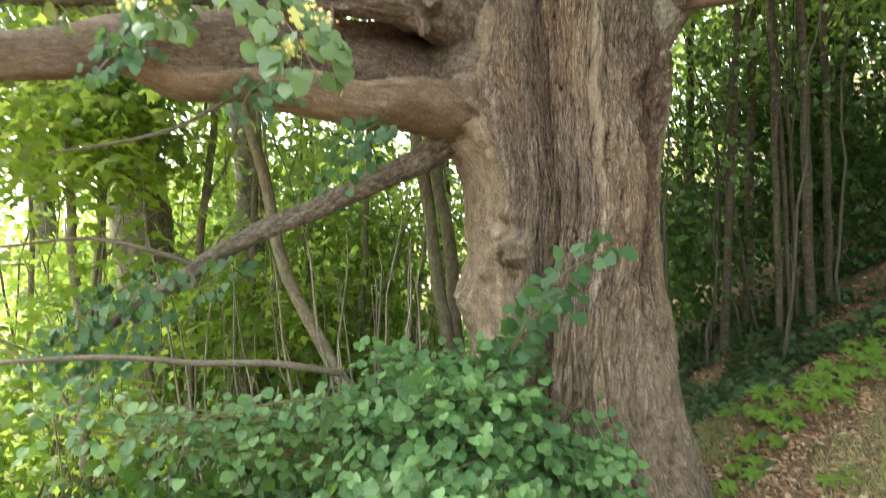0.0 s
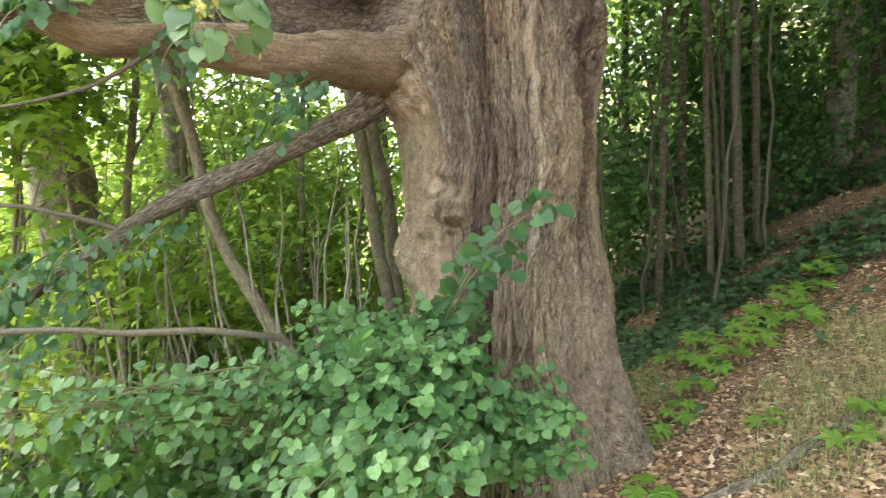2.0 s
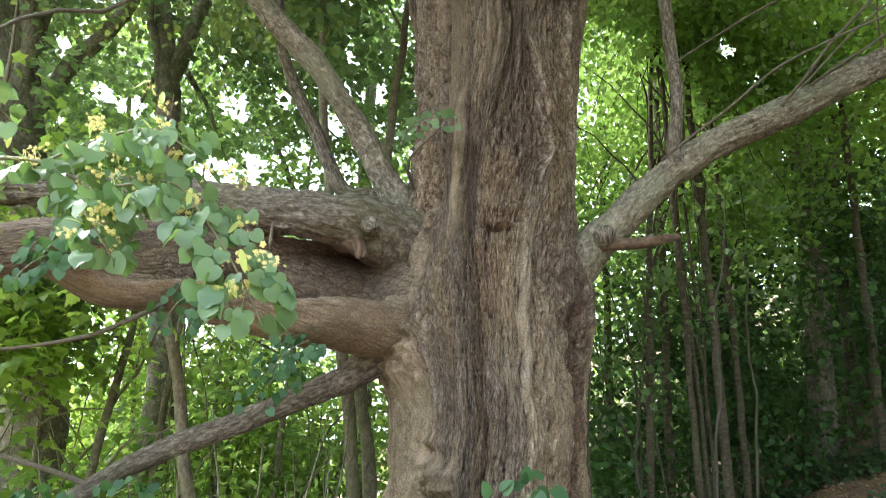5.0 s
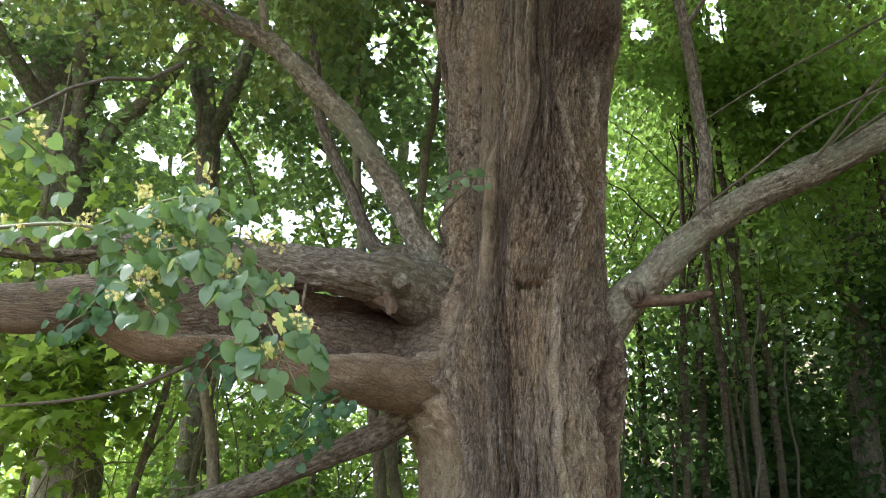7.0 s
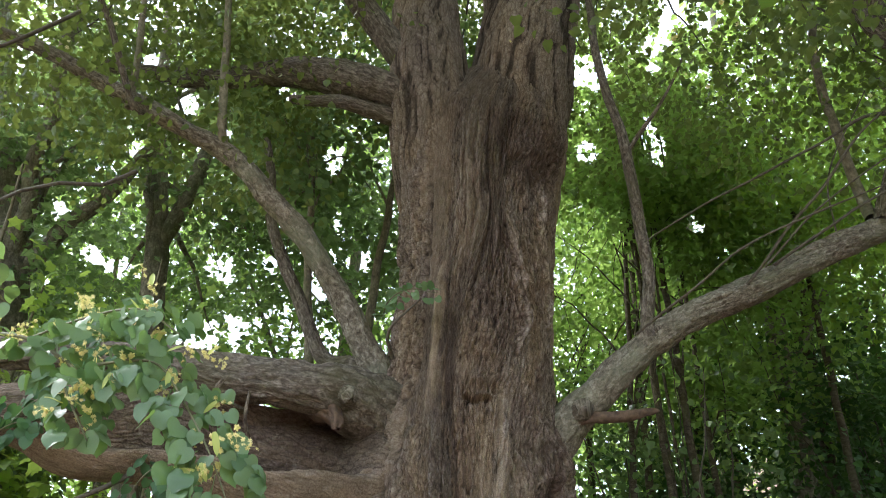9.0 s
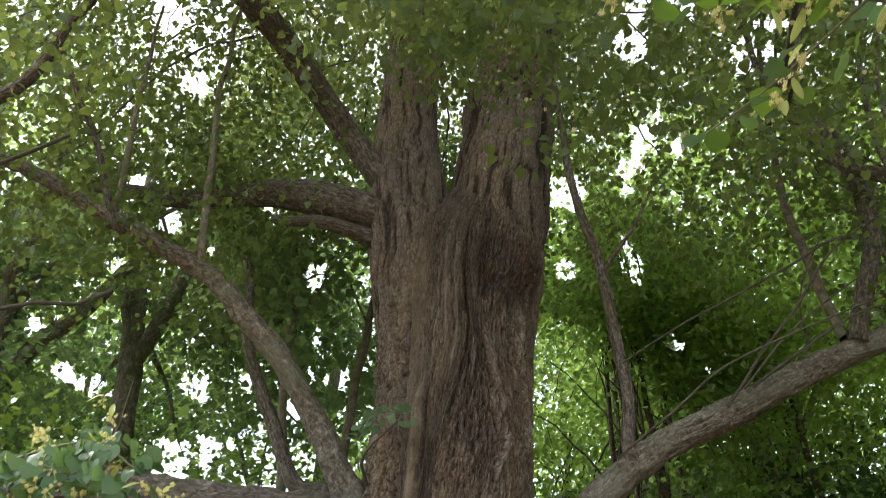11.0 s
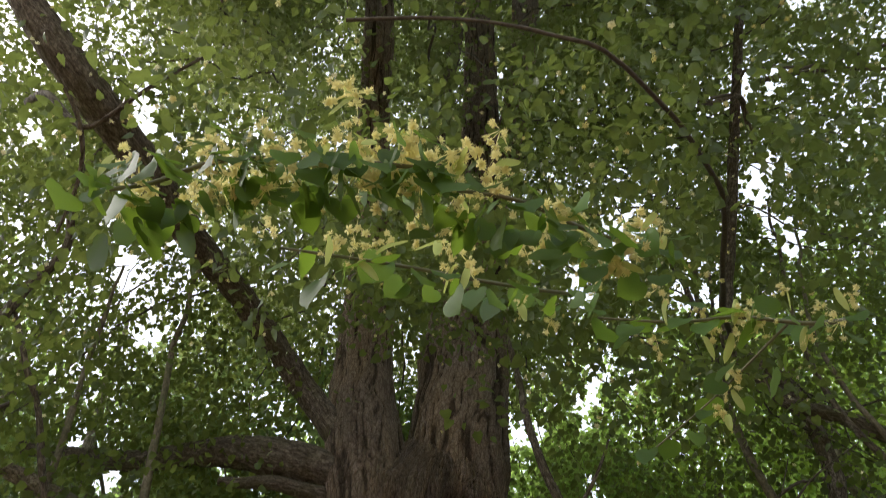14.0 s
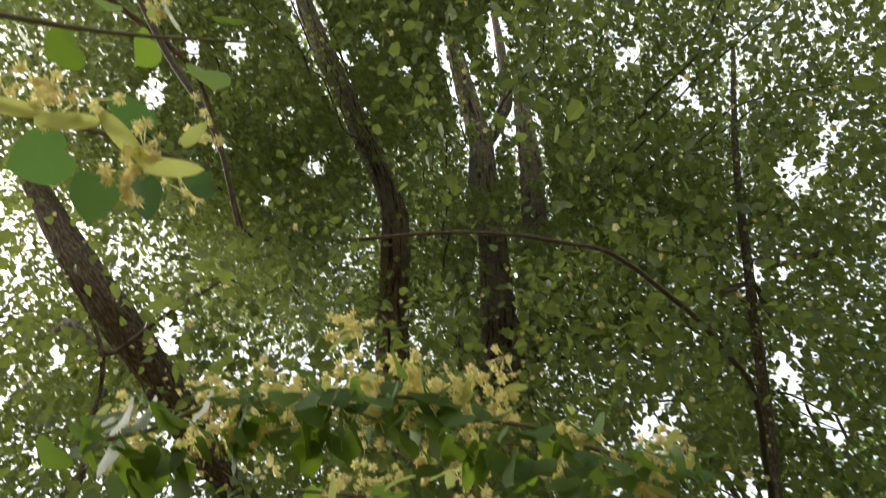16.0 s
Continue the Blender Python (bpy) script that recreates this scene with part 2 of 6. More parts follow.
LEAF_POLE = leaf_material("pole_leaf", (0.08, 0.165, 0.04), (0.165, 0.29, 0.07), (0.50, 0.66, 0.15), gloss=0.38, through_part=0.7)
LEAF_HERB = leaf_material("seedling_leaf", (0.10, 0.22, 0.025), (0.16, 0.29, 0.04), (0.3, 0.42, 0.04), gloss=0.5)
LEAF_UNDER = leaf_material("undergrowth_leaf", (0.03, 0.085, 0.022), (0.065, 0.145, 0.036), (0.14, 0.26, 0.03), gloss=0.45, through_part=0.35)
LEAF_IVY = leaf_material("ground_cover_leaf", (0.022, 0.055, 0.02), (0.05, 0.11, 0.035), (0.08, 0.15, 0.03), gloss=0.4, through_part=0.2)
FLOWER = varied("lime_flower", [(0.70, 0.62, 0.22), (0.83, 0.78, 0.40), (0.90, 0.88, 0.60)], 0.7, 0.5)
BRACT = varied("lime_bract", [(0.40, 0.47, 0.10), (0.56, 0.60, 0.2)], 0.55, 0.45)
LITTER = varied("fallen_leaf", [(0.17, 0.09, 0.05), (0.36, 0.215, 0.12), (0.46, 0.31, 0.19), (0.26, 0.14, 0.08), (0.40, 0.24, 0.135), (0.60, 0.48, 0.33)], 0.75)
SOIL = plain("forest_soil", (0.085, 0.054, 0.034), (0.25, 0.16, 0.10), 14.0, 0.95, 0.03)
GRASS = varied("dry_grass", [(0.13, 0.20, 0.05), (0.26, 0.30, 0.10), (0.46, 0.42, 0.24)], 0.7, 0.3)

# ---- geometry helpers ----
RNG = np.random.default_rng(7)


def grid_noise(u, v, seed, wrap=0):
    """Smooth 2d value noise, -1 to 1; wrap: the whole number of cells after which u repeats."""
    def cell(i, j):
        i = np.mod(i, wrap) if wrap else i
        h = np.sin(i * 127.1 + j * 311.7 + seed * 74.7) * 43758.5453
        return (h - np.floor(h)) * 2 - 1
    i, j = np.floor(u), np.floor(v)
    f, g = u - i, v - j
    f, g = f * f * (3 - 2 * f), g * g * (3 - 2 * g)
    return (cell(i, j) * (1 - f) + cell(i + 1, j) * f) * (1 - g) + (cell(i, j + 1) * (1 - f) + cell(i + 1, j + 1) * f) * g


def solid(name, verts, faces, material, parent=None, uv=None, attr=None, smooth=True, label=""):
    """One mesh object from arrays of vertices and of faces with equal corners."""
    verts, faces = np.asarray(verts, np.float32), np.asarray(faces, np.int32)
    me = bpy.data.meshes.new(name)
    me.vertices.add(len(verts))
    me.vertices.foreach_set("co", verts.ravel())
    k = faces.shape[1]
    me.loops.add(faces.size)
    me.loops.foreach_set("vertex_index", faces.ravel())
    me.polygons.add(len(faces))
    me.polygons.foreach_set("loop_start", np.arange(0, faces.size, k, dtype=np.int32))
    me.polygons.foreach_set("use_smooth", np.full(len(faces), smooth))
    if uv is not None:
        layer = me.uv_layers.new(name="UVMap")
        layer.data.foreach_set("uv", np.asarray(uv, np.float32).ravel())
    if attr is not None:
        for which, values in attr.items():
            a = me.attributes.new(which, "FLOAT", "POINT")
            a.data.foreach_set("value", np.asarray(values, np.float32))
    me.materials.append(material)
    me.update(calc_edges=True)
    ob = new(name, me)
    if parent is not None:
        ob.parent = parent
        ob.matrix_parent_inverse = parent.matrix_world.inverted()
    if label:
        ob["label"] = label
    return ob


def empty(name, place=(0, 0, 0)):
    ob = new(name)
    ob.empty_display_size = 0.1
    ob.matrix_world = Matrix.Translation(place)
    bpy.context.view_layer.update()
    return ob


def smooth_line(ctrl, step):
    """Points x, y, z, r along a curve through the given ones."""
    c = np.array(ctrl, float)
    c = np.vstack([2 * c[0] - c[1], c, 2 * c[-1] - c[-2]])
    out = []
    for k in range(1, len(c) - 2):
        p0, p1, p2, p3 = c[k - 1:k + 3]
        n = max(2, int(np.linalg.norm(p2[:3] - p1[:3]) / step))
        t = np.linspace(0, 1, n, endpoint=False)[:, None]
        out.append(0.5 * (2 * p1 + (p2 - p0) * t + (2 * p0 - 5 * p1 + 4 * p2 - p3) * t**2 + (3 * p1 - p0 - 3 * p2 + p3) * t**3))
    out.append(c[-2][None])
    line = np.vstack(out)
    line[:, 3] = np.maximum(line[:, 3], 0.0015)
    return line


def tube(ctrl, around=16, step=0.08, furrow=0.0, lump=0.0, seed=1, wander=0.0, cells=0, crests=None):
    """A branch: vertices, faces and uv. furrow: depth of its bark's ridges; lump: uneven thickness; crests takes the height of the ridges."""
    line = smooth_line(ctrl, step)
    n = len(line)
    if wander:
        s = np.arange(n) * step
        ends = np.minimum(1, np.minimum(np.arange(n), n - 1 - np.arange(n)) * step / 0.4)
        for a in range(3):
            line[:, a] += ends * wander * grid_noise(s / 0.45, s * 0, seed + 11 * a)
    p, r = line[:, :3], line[:, 3]
    tan = np.gradient(p, axis=0)
    tan /= np.linalg.norm(tan, axis=1)[:, None] + 1e-9
    ref = np.array([0.31, -0.95, 0.1]) if abs(tan[0, 1]) < 0.8 else np.array([1.0, 0.1, 0.1])
    side = np.zeros_like(p)
    s0 = ref - tan[0] * (ref @ tan[0])
    for k in range(n):
        s0 = s0 - tan[k] * (s0 @ tan[k])
        s0 /= np.linalg.norm(s0)
        side[k] = s0
    up = np.cross(tan, side)
    th = np.linspace(0, 2 * np.pi, around, endpoint=False)
    along = np.r_[0, np.cumsum(np.linalg.norm(np.diff(p, axis=0), axis=1))]
    T, S = np.meshgrid(th, along)
    rad = np.repeat(r[:, None], around, 1)
    if lump:
        rad = rad * (1 + lump * grid_noise(T / (2 * np.pi) * 3, S / 0.35, seed, 3) + 0.6 * lump * grid_noise(T / (2 * np.pi) * 6, S / 0.15, seed + 3, 6))
    if furrow:
        cells = cells or max(6, int(around / 4))
        w = T / (2 * np.pi) * cells + 0.8 * grid_noise(T / (2 * np.pi) * 4, S / 0.25, seed + 5, 4)
        if crests is None:
            rid = 1 - np.abs(grid_noise(w, S / 0.16, seed + 7, cells)) * 2
            rad = rad + furrow * rid + 0.5 * furrow * grid_noise(w * 2, S / 0.06, seed + 9, 2 * cells)
        else:
            rid = 1.5 * np.minimum(1, 4.2 * np.abs(grid_noise(w, S / 1.1, seed + 7, cells) + 0.3 * grid_noise(w * 2, S / 0.35, seed + 8, 2 * cells))) - 1
            rad = rad + furrow * rid + 0.3 * furrow * grid_noise(w * 3, S / 0.18, seed + 9, 3 * cells)
            crests.append((0.45 * rid).ravel())
    v = p[:, None] + rad[..., None] * (np.cos(T)[..., None] * side[:, None] + np.sin(T)[..., None] * up[:, None])
    i, j = np.meshgrid(np.arange(n - 1), np.arange(around), indexing="ij")
    j2 = (j + 1) % around
    f = np.stack([i * around + j, i * around + j2, (i + 1) * around + j2, (i + 1) * around + j], -1).reshape(-1, 4)
    mean = float(r.mean())
    uu = np.stack([j / around, (j + 1) / around, (j + 1) / around, j / around], -1) * 2 * np.pi * mean
    vv = np.stack([along[i], along[i], along[i + 1], along[i + 1]], -1)
    return v.reshape(-1, 3), f, np.stack([uu, vv], -1).reshape(-1, 2)


def joined(parts):
    vs, fs, us, base = [], [], [], 0
    for v, f, u in parts:
        vs.append(v), fs.append(f + base), us.append(u)
        base += len(v)
    return np.vstack(vs), np.vstack(fs), np.vstack(us)


def branch(name, parent, ctrl, material, label="", **kw):
    v, f, u = tube(ctrl, **kw)
    return solid(name, v, f, material, parent, u, label=label)


# Leaf shapes, one unit long, from the stalk along +y, face up.
def heart(cut=5):
    """A heart-shaped lime leaf with a drawn-out tip, folded on its midrib."""
    side = [(0.0, 0.05), (0.15, -0.07), (0.33, -0.05), (0.47, 0.10), (0.52, 0.30), (0.48, 0.50), (0.37, 0.68), (0.22, 0.83), (0.07, 0.92)]
    mid = [(0, y) for y in (0.04, 0.10, 0.16, 0.26, 0.36, 0.50, 0.66, 0.83, 0.94)]
    v, f = [], []
    lift = lambda x, y: 0.10 * abs(x) - 0.12 * y * y + 0.06 * math.sin(9 * y) * abs(x)
    for x, y in mid:
        v.append((x, y, lift(x, y)))
    v.append((0, 1.04, lift(0, 1.04)))
    tip = len(mid)
    for sgn in (1, -1):
        base = len(v)
        for x, y in side[1:]:
            v.append((sgn * x, y, lift(x, y)))
        ring = [0] + [base + k for k in range(len(side) - 1)]
        for k in range(len(side) - 1):
            q = (k, k + 1, ring[k + 1], ring[k])
            f.append(q if sgn > 0 else q[::-1])
        q = (tip - 1, tip, ring[-1], ring[-1])
        f.append(q if sgn > 0 else q[::-1])
    return np.array(v), f


def as_tris(faces):
    out = []
    for q in faces:
        q = list(dict.fromkeys(q))
        out += [(q[0], q[k], q[k + 1]) for k in range(1, len(q) - 1)]
    return np.array(out)


HEART_V, HEART_Q = heart()
HEART_T = as_tris(HEART_Q)
MID_V = np.array([(0, 0, 0), (0, 0.5, -0.05), (0, 1.05, -0.22), (0.3, -0.1, 0.03), (0.5, 0.28, 0.06), (0.3, 0.72, -0.06), (-0.3, -0.1, 0.03), (-0.5, 0.28, 0.06), (-0.3, 0.72, -0.06)], float)
MID_F = np.array([(0, 1, 4, 3), (1, 2, 5, 4), (1, 0, 6, 7), (2, 1, 7, 8)])
LOW_V = np.array([(0, 0, 0), (0, 1.0, -0.15), (0.44, 0.12, 0.06), (0.38, 0.62, -0.02), (-0.44, 0.12, 0.06), (-0.38, 0.62, -0.02)], float)
LOW_F = np.array([(0, 1, 3, 2), (1, 0, 4, 5)])
TINY_V = np.array([(0, 0, 0), (0.43, 0.4, 0.07), (0, 1.0, -0.1), (-0.43, 0.4, 0.07)], float)
TINY_F = np.array([(0, 1, 2), (0, 2, 3)])


def maple_shape():
    """A leaf with five pointed lobes."""
    v, f = [(0, 0.28, 0.0)], []
    for k in range(11):
        a = -2.35 + 4.7 * k / 10
        r = (0.72 if k % 2 == 0 else 0.36) * (1.0 if 2 <= k <= 8 else 0.62)
        v.append((r * math.sin(a), 0.28 + r * math.cos(a), -0.10 * r * r + 0.05 * (k % 2)))
    f = [(0, k, k + 1) for k in range(1, 11)] + [(0, 11, 1)]
    return np.array(v), np.array(f)


MAPLE_V, MAPLE_F = maple_shape()
# the same, simpler, for saplings further off
LOBED_V = np.array([(0, 0.0, 0), (0.30, -0.06, -0.02), (0.26, 0.22, 0.05), (0.56, 0.46, -0.03), (0.22, 0.58, 0.04), (0, 1.0, -0.12), (-0.22, 0.58, 0.04), (-0.56, 0.46, -0.03), (-0.26, 0.22, 0.05), (-0.30, -0.06, -0.02)], float)
LOBED_F = np.array([(0, 1, 2), (0, 2, 8), (0, 8, 9), (2, 3, 4), (8, 6, 7), (2, 4, 6), (2, 6, 8), (4, 5, 6)])


def frames_from(way, face):
    """Turns, as columns: side, along, normal."""
    y = way / (np.linalg.norm(way, axis=1)[:, None] + 1e-9)
    x = np.cross(y, face)
    x /= np.linalg.norm(x, axis=1)[:, None] + 1e-9
    return np.stack([x, y, np.cross(x, y)], -1)


def leaves(name, place, way, face, size, shape, material, parent=None, label=""):
    """Many leaves in one mesh."""
    tv, tf = shape
    m = frames_from(way, face)
    v = np.einsum("nij,kj->nki", m, tv) * size[:, None, None] + place[:, None]
    f = tf[None] + (np.arange(len(place)) * len(tv))[:, None, None]
    return solid(name, v.reshape(-1, 3), f.reshape(-1, tf.shape[1]), material, parent, smooth=False, label=label)


def unit(n, flat=1.0):
    a = RNG.normal(size=(n, 3)) * (1, 1, flat)
    return a / (np.linalg.norm(a, axis=1)[:, None] + 1e-9)


def sprays(centres, count, reach, size, droop=0.25, tilt=0.75):
    """Leaves set along flat, slightly hanging twigs at the given centres: place, way, face, size."""
    n = len(centres)
    yaw = RNG.uniform(0, 2 * np.pi, n)
    ahead = np.stack([np.cos(yaw), np.sin(yaw), RNG.normal(-droop, 0.25, n)], -1)
    across = np.stack([-np.sin(yaw), np.cos(yaw), RNG.normal(0, 0.3, n)], -1)
    t = np.tile(np.linspace(-1, 1, count), (n, 1)) + RNG.uniform(-0.12, 0.12, (n, count))
    sgn = np.where(np.arange(count) % 2 == 0, 1.0, -1.0)[None] * RNG.uniform(0.3, 1.0, (n, count))
    spread = reach * 0.55 * (1.1 - 0.45 * t)
    pos = centres[:, None] + reach * t[..., None] * ahead[:, None] + (sgn * spread)[..., None] * across[:, None]
    pos[..., 2] -= 0.10 * reach * (t + 1) ** 2 - RNG.normal(0, 0.06 * reach, (n, count))
    way = 0.75 * ahead[:, None] + sgn[..., None] * across[:, None] + RNG.normal(0, 0.35, (n, count, 3))
    way[..., 2] -= 0.45
    face = np.array([0, 0, 1.0]) + RNG.normal(0, tilt, (n, count, 3))
    sz = size * RNG.uniform(0.6, 1.15, (n, count))
    return pos.reshape(-1, 3), way.reshape(-1, 3), face.reshape(-1, 3), sz.ravel()


def clumped(n, sample, scale, keep):
    """Points from sample(k) kept where a 3d noise is high, so that they gather in clumps with gaps."""
    out = []
    total = 0
    while total < n:
        p = sample(n)
        q = grid_noise(p[:, 0] / scale + 0.37 * p[:, 2] / scale, p[:, 1] / scale - 0.61 * p[:, 2] / scale, 3) + 0.7 * grid_noise(p[:, 2] / scale * 1.3, (p[:, 0] + p[:, 1]) / scale, 5)
        p = p[q > keep]
        out.append(p)
        total += len(p)
    return np.vstack(out)[:n]


def ground_z(x, y):
    """The hillside: it climbs to +x and falls slowly away from the path."""
    x, y = np.asarray(x, float), np.asarray(y, float)
    dx = x - 1.65
    back = np.clip((y - 5) / 4, 0, 1)
    back = back * back * (3 - 2 * back)
    side = np.where(dx > 0, (0.34 + 0.21 * back) * np.minimum(dx, 40), 0.36 * np.maximum(dx, -9))
    far = np.where(y < 5, -0.10 * np.maximum(y - 5, -12), -0.015 * np.minimum(y - 5, 40)) - 0.64 * back - 0.10 * np.clip(y - 9, 0, 12)
    rough = 0.05 * grid_noise(x / 0.9, y / 0.9, 21) + 0.10 * grid_noise(x / 3.1, y / 3.1, 22)
    return -0.26 + side + far + rough

# ---- ground ----
def build_ground():
    near_x = np.r_[-400, -150, -60, np.arange(-30, -6, 1.0), np.arange(-6, 12, 0.12), np.arange(12, 40, 1.2), 60, 150, 400]
    near_y = np.r_[-400, -150, -60, np.arange(-30, -3, 1.5), np.arange(-3, 14, 0.12), np.arange(14, 44, 1.2), 70, 150, 400]
    X, Y = np.meshgrid(near_x, near_y)
    Z = ground_z(X, Y) + 0.015 * grid_noise(X / 0.22, Y / 0.22, 31)
    ny, nx = X.shape
    i, j = np.meshgrid(np.arange(ny - 1), np.arange(nx - 1), indexing="ij")
    f = np.stack([i * nx + j, i * nx + j + 1, (i + 1) * nx + j + 1, (i + 1) * nx + j], -1).reshape(-1, 4)
    g = solid("ground", np.stack([X, Y, Z], -1).reshape(-1, 3), f, SOIL)
    tagged(g, "brown woodland soil on a slope", "ground", kind="structure")


build_ground()


# ---- the old lime tree ----
lime = empty("lime_tree", (0.65, 5.05, -0.4))
tagged(lime, "huge old lime tree with furrowed grey-brown bark, in flower", "tree")


TRUNK_PROFILE = ((-0.95, -0.05, 2.0, 1.05), (-0.5, 0.12, 1.82, 0.92), (-0.3, 0.16, 1.70, 0.84), (0.06, 0.10, 1.58, 0.76), (0.4, 0.02, 1.47, 0.71), (0.8, -0.02, 1.39, 0.68), (1.2, -0.05, 1.33, 0.66), (1.6, -0.04, 1.31, 0.65), (2.0, -0.02, 1.31, 0.65), (2.6, 0.02, 1.29, 0.66), (3.2, 0.06, 1.24, 0.66), (3.6, 0.09, 1.22, 0.66), (4.3, 0.07, 1.30, 0.66), (5.0, 0.03, 1.36, 0.63), (5.4, 0.04, 1.42, 0.58), (5.7, 0.10, 1.45, 0.52), (5.95, 0.26, 1.40, 0.42), (6.2, 0.45, 1.28, 0.28), (6.45, 0.70, 1.05, 0.08))
# lines that the bark's ribs follow up the trunk: height, sine of the angle round it
FLOW = (
    ((-0.9, -0.80), (0.3, -0.72), (1.0, -0.62), (1.85, -0.60), (2.5, -0.70), (3.0, -0.70), (3.6, -0.70), (4.4, -0.71), (5.5, -0.66), (7.0, -0.6)),
    ((-0.9, -0.62), (0.3, -0.55), (1.0, -0.40), (1.75, -0.33), (2.2, -0.40), (2.55, -0.46), (3.0, -0.50), (3.5, -0.47), (3.95, -0.50), (4.6, -0.45), (5.5, -0.42), (7.0, -0.3)),
    ((-0.9, -0.48), (0.3, -0.40), (1.0, -0.24), (1.75, -0.14), (2.15, -0.22), (2.9, -0.33), (3.4, -0.32), (3.7, -0.24), (4.1, -0.09), (4.4, 0.0), (5.4, -0.08), (7.0, 0.0)),
    ((-0.9, -0.15), (0.3, -0.02), (1.0, 0.11), (1.75, 0.28), (2.15, 0.21), (2.7, 0.22), (3.05, 0.30), (3.3, 0.42), (3.6, 0.55), (4.0, 0.35), (4.4, 0.15), (5.4, 0.22), (7.0, 0.3)),
    ((-0.9, 0.45), (0.2, 0.55), (0.85, 0.66), (1.3, 0.78), (1.95, 0.84), (2.5, 0.80), (2.8, 0.76), (3.4, 0.90), (3.75, 0.87), (4.2, 0.77), (4.9, 0.68), (5.6, 0.76), (7.0, 0.7)),
)


def build_trunk():
    zs = np.linspace(-0.95, 6.4, 640)
    prof = np.array(TRUNK_PROFILE)
    lft, rgt, dep = (np.interp(zs, prof[:, 0], prof[:, k]) for k in (1, 2, 3))
    k = np.ones(31) / 31
    lft, rgt, dep = (np.convolve(np.pad(a, 15, mode="edge"), k, "valid") for a in (lft, rgt, dep))
    th = np.r_[np.linspace(-1.75, 1.75, 450), np.linspace(1.75, 2 * np.pi - 1.75, 42)[1:-1]]
    n = len(th)
    T, Z = np.meshgrid(th, zs)
    cyc = T / (2 * np.pi)
    s = np.sin(T)
    front = np.cos(T) > -0.2
    # q counts the flow lines from 0 at one flank to 6 at the other, and on to 12 round the back
    marks = np.stack([np.arcsin(np.interp(zs, *np.array(g).T)) for g in FLOW], 1)
    q = np.empty_like(T)
    for i in range(len(zs)):
        q[i] = np.interp(th, [-1.75, *marks[i], 1.75, 2 * np.pi - 1.75], [0, 1, 2, 3, 4, 5, 6, 12])
    soft = np.ones(25) / 25
    q = np.apply_along_axis(lambda a: np.convolve(np.pad(a, 12, mode="edge"), soft, "valid"), 0, q)
    rag = 0.16 * grid_noise(q * 6, Z / 0.13, 43, 72) + 0.10 * grid_noise(q * 16, Z / 0.35, 55, 192) + 0.18 * grid_noise(q * 2, Z / 0.6, 44, 24)

    def spot(c, z0, wq, wz, sharp=2.5):
        """1 inside a ragged patch of bark, 0 outside."""
        d = np.hypot((q - c + rag) / wq, (Z - z0 + 0.4 * rag) / wz)
        return np.clip((1 - d) * sharp + 0.5, 0, 1) * front

    # smooth pale wood (1) through thin tan bark (about 0.5) to the dark furrowed kind and painted shade of recesses
    # (below 0)
    tan = np.zeros_like(T)
    for c, z0, wq, wz, v in ((1.4, 1.42, 0.4, 0.22, 0.6), (0.55, 1.75, 0.55, 0.85, 0.62), (0.8, 2.2, 0.25, 0.5, 0.8), (0.75, 0.95, 0.55, 0.35, 0.75), (1.3, 0.5, 0.7, 0.7, 0.45), (1.85, 3.5, 0.28, 0.52, 1.0), (1.35, 4.6, 0.42, 1.0, 0.5), (2.5, 4.75, 0.35, 0.75, 0.42), (5.6, 4.4, 0.35, 1.2, 0.68), (5.25, 3.75, 0.2, 0.5, 0.8), (5.55, 1.6, 0.22, 1.0, 0.7), (4.05, 2.4, 0.14, 0.75, 0.62), (3.6, 2.3, 0.2, 0.5, 0.35), (1.0, 2.75, 0.25, 0.3, 0.35), (4.45, 1.9, 0.16, 0.9, 0.4), (2.4, 6.1, 0.5, 0.5, 0.3), (0.3, 2.9, 0.3, 0.3, 0.3), (4.0, 0.35, 1.3, 0.75, 0.4)):
        tan = np.maximum(tan, v * spot(c, z0, wq, wz))
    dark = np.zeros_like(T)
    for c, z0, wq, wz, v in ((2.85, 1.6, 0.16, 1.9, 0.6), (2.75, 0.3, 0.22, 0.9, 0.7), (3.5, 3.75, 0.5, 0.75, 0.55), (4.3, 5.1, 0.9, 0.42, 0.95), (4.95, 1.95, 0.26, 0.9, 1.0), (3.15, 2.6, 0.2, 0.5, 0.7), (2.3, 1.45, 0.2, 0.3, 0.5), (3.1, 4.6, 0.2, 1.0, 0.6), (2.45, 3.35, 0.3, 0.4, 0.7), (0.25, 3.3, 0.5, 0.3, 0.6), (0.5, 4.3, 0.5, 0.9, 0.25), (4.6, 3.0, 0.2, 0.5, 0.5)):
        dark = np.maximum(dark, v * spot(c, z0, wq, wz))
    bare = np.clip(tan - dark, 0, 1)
    # swellings, roots
    h = 0.035 * grid_noise(cyc * 9, Z / 0.9, 41, 9) + 0.022 * grid_noise(cyc * 16, Z / 0.45, 42, 16) + 0.012 * grid_noise(q * 4, Z / 0.13, 66, 48)
    low = np.clip(np.exp(-(Z + 0.35) / 0.5), 0, 2.4)
    h += low * (0.06 * np.cos(7 * T + 0.7) + 0.045 * np.cos(4 * T + 2.2) + 0.02 * np.cos(19 * T))
    # each flow line is a groove or a rounded rib with a worn top
    worn = np.zeros_like(T)
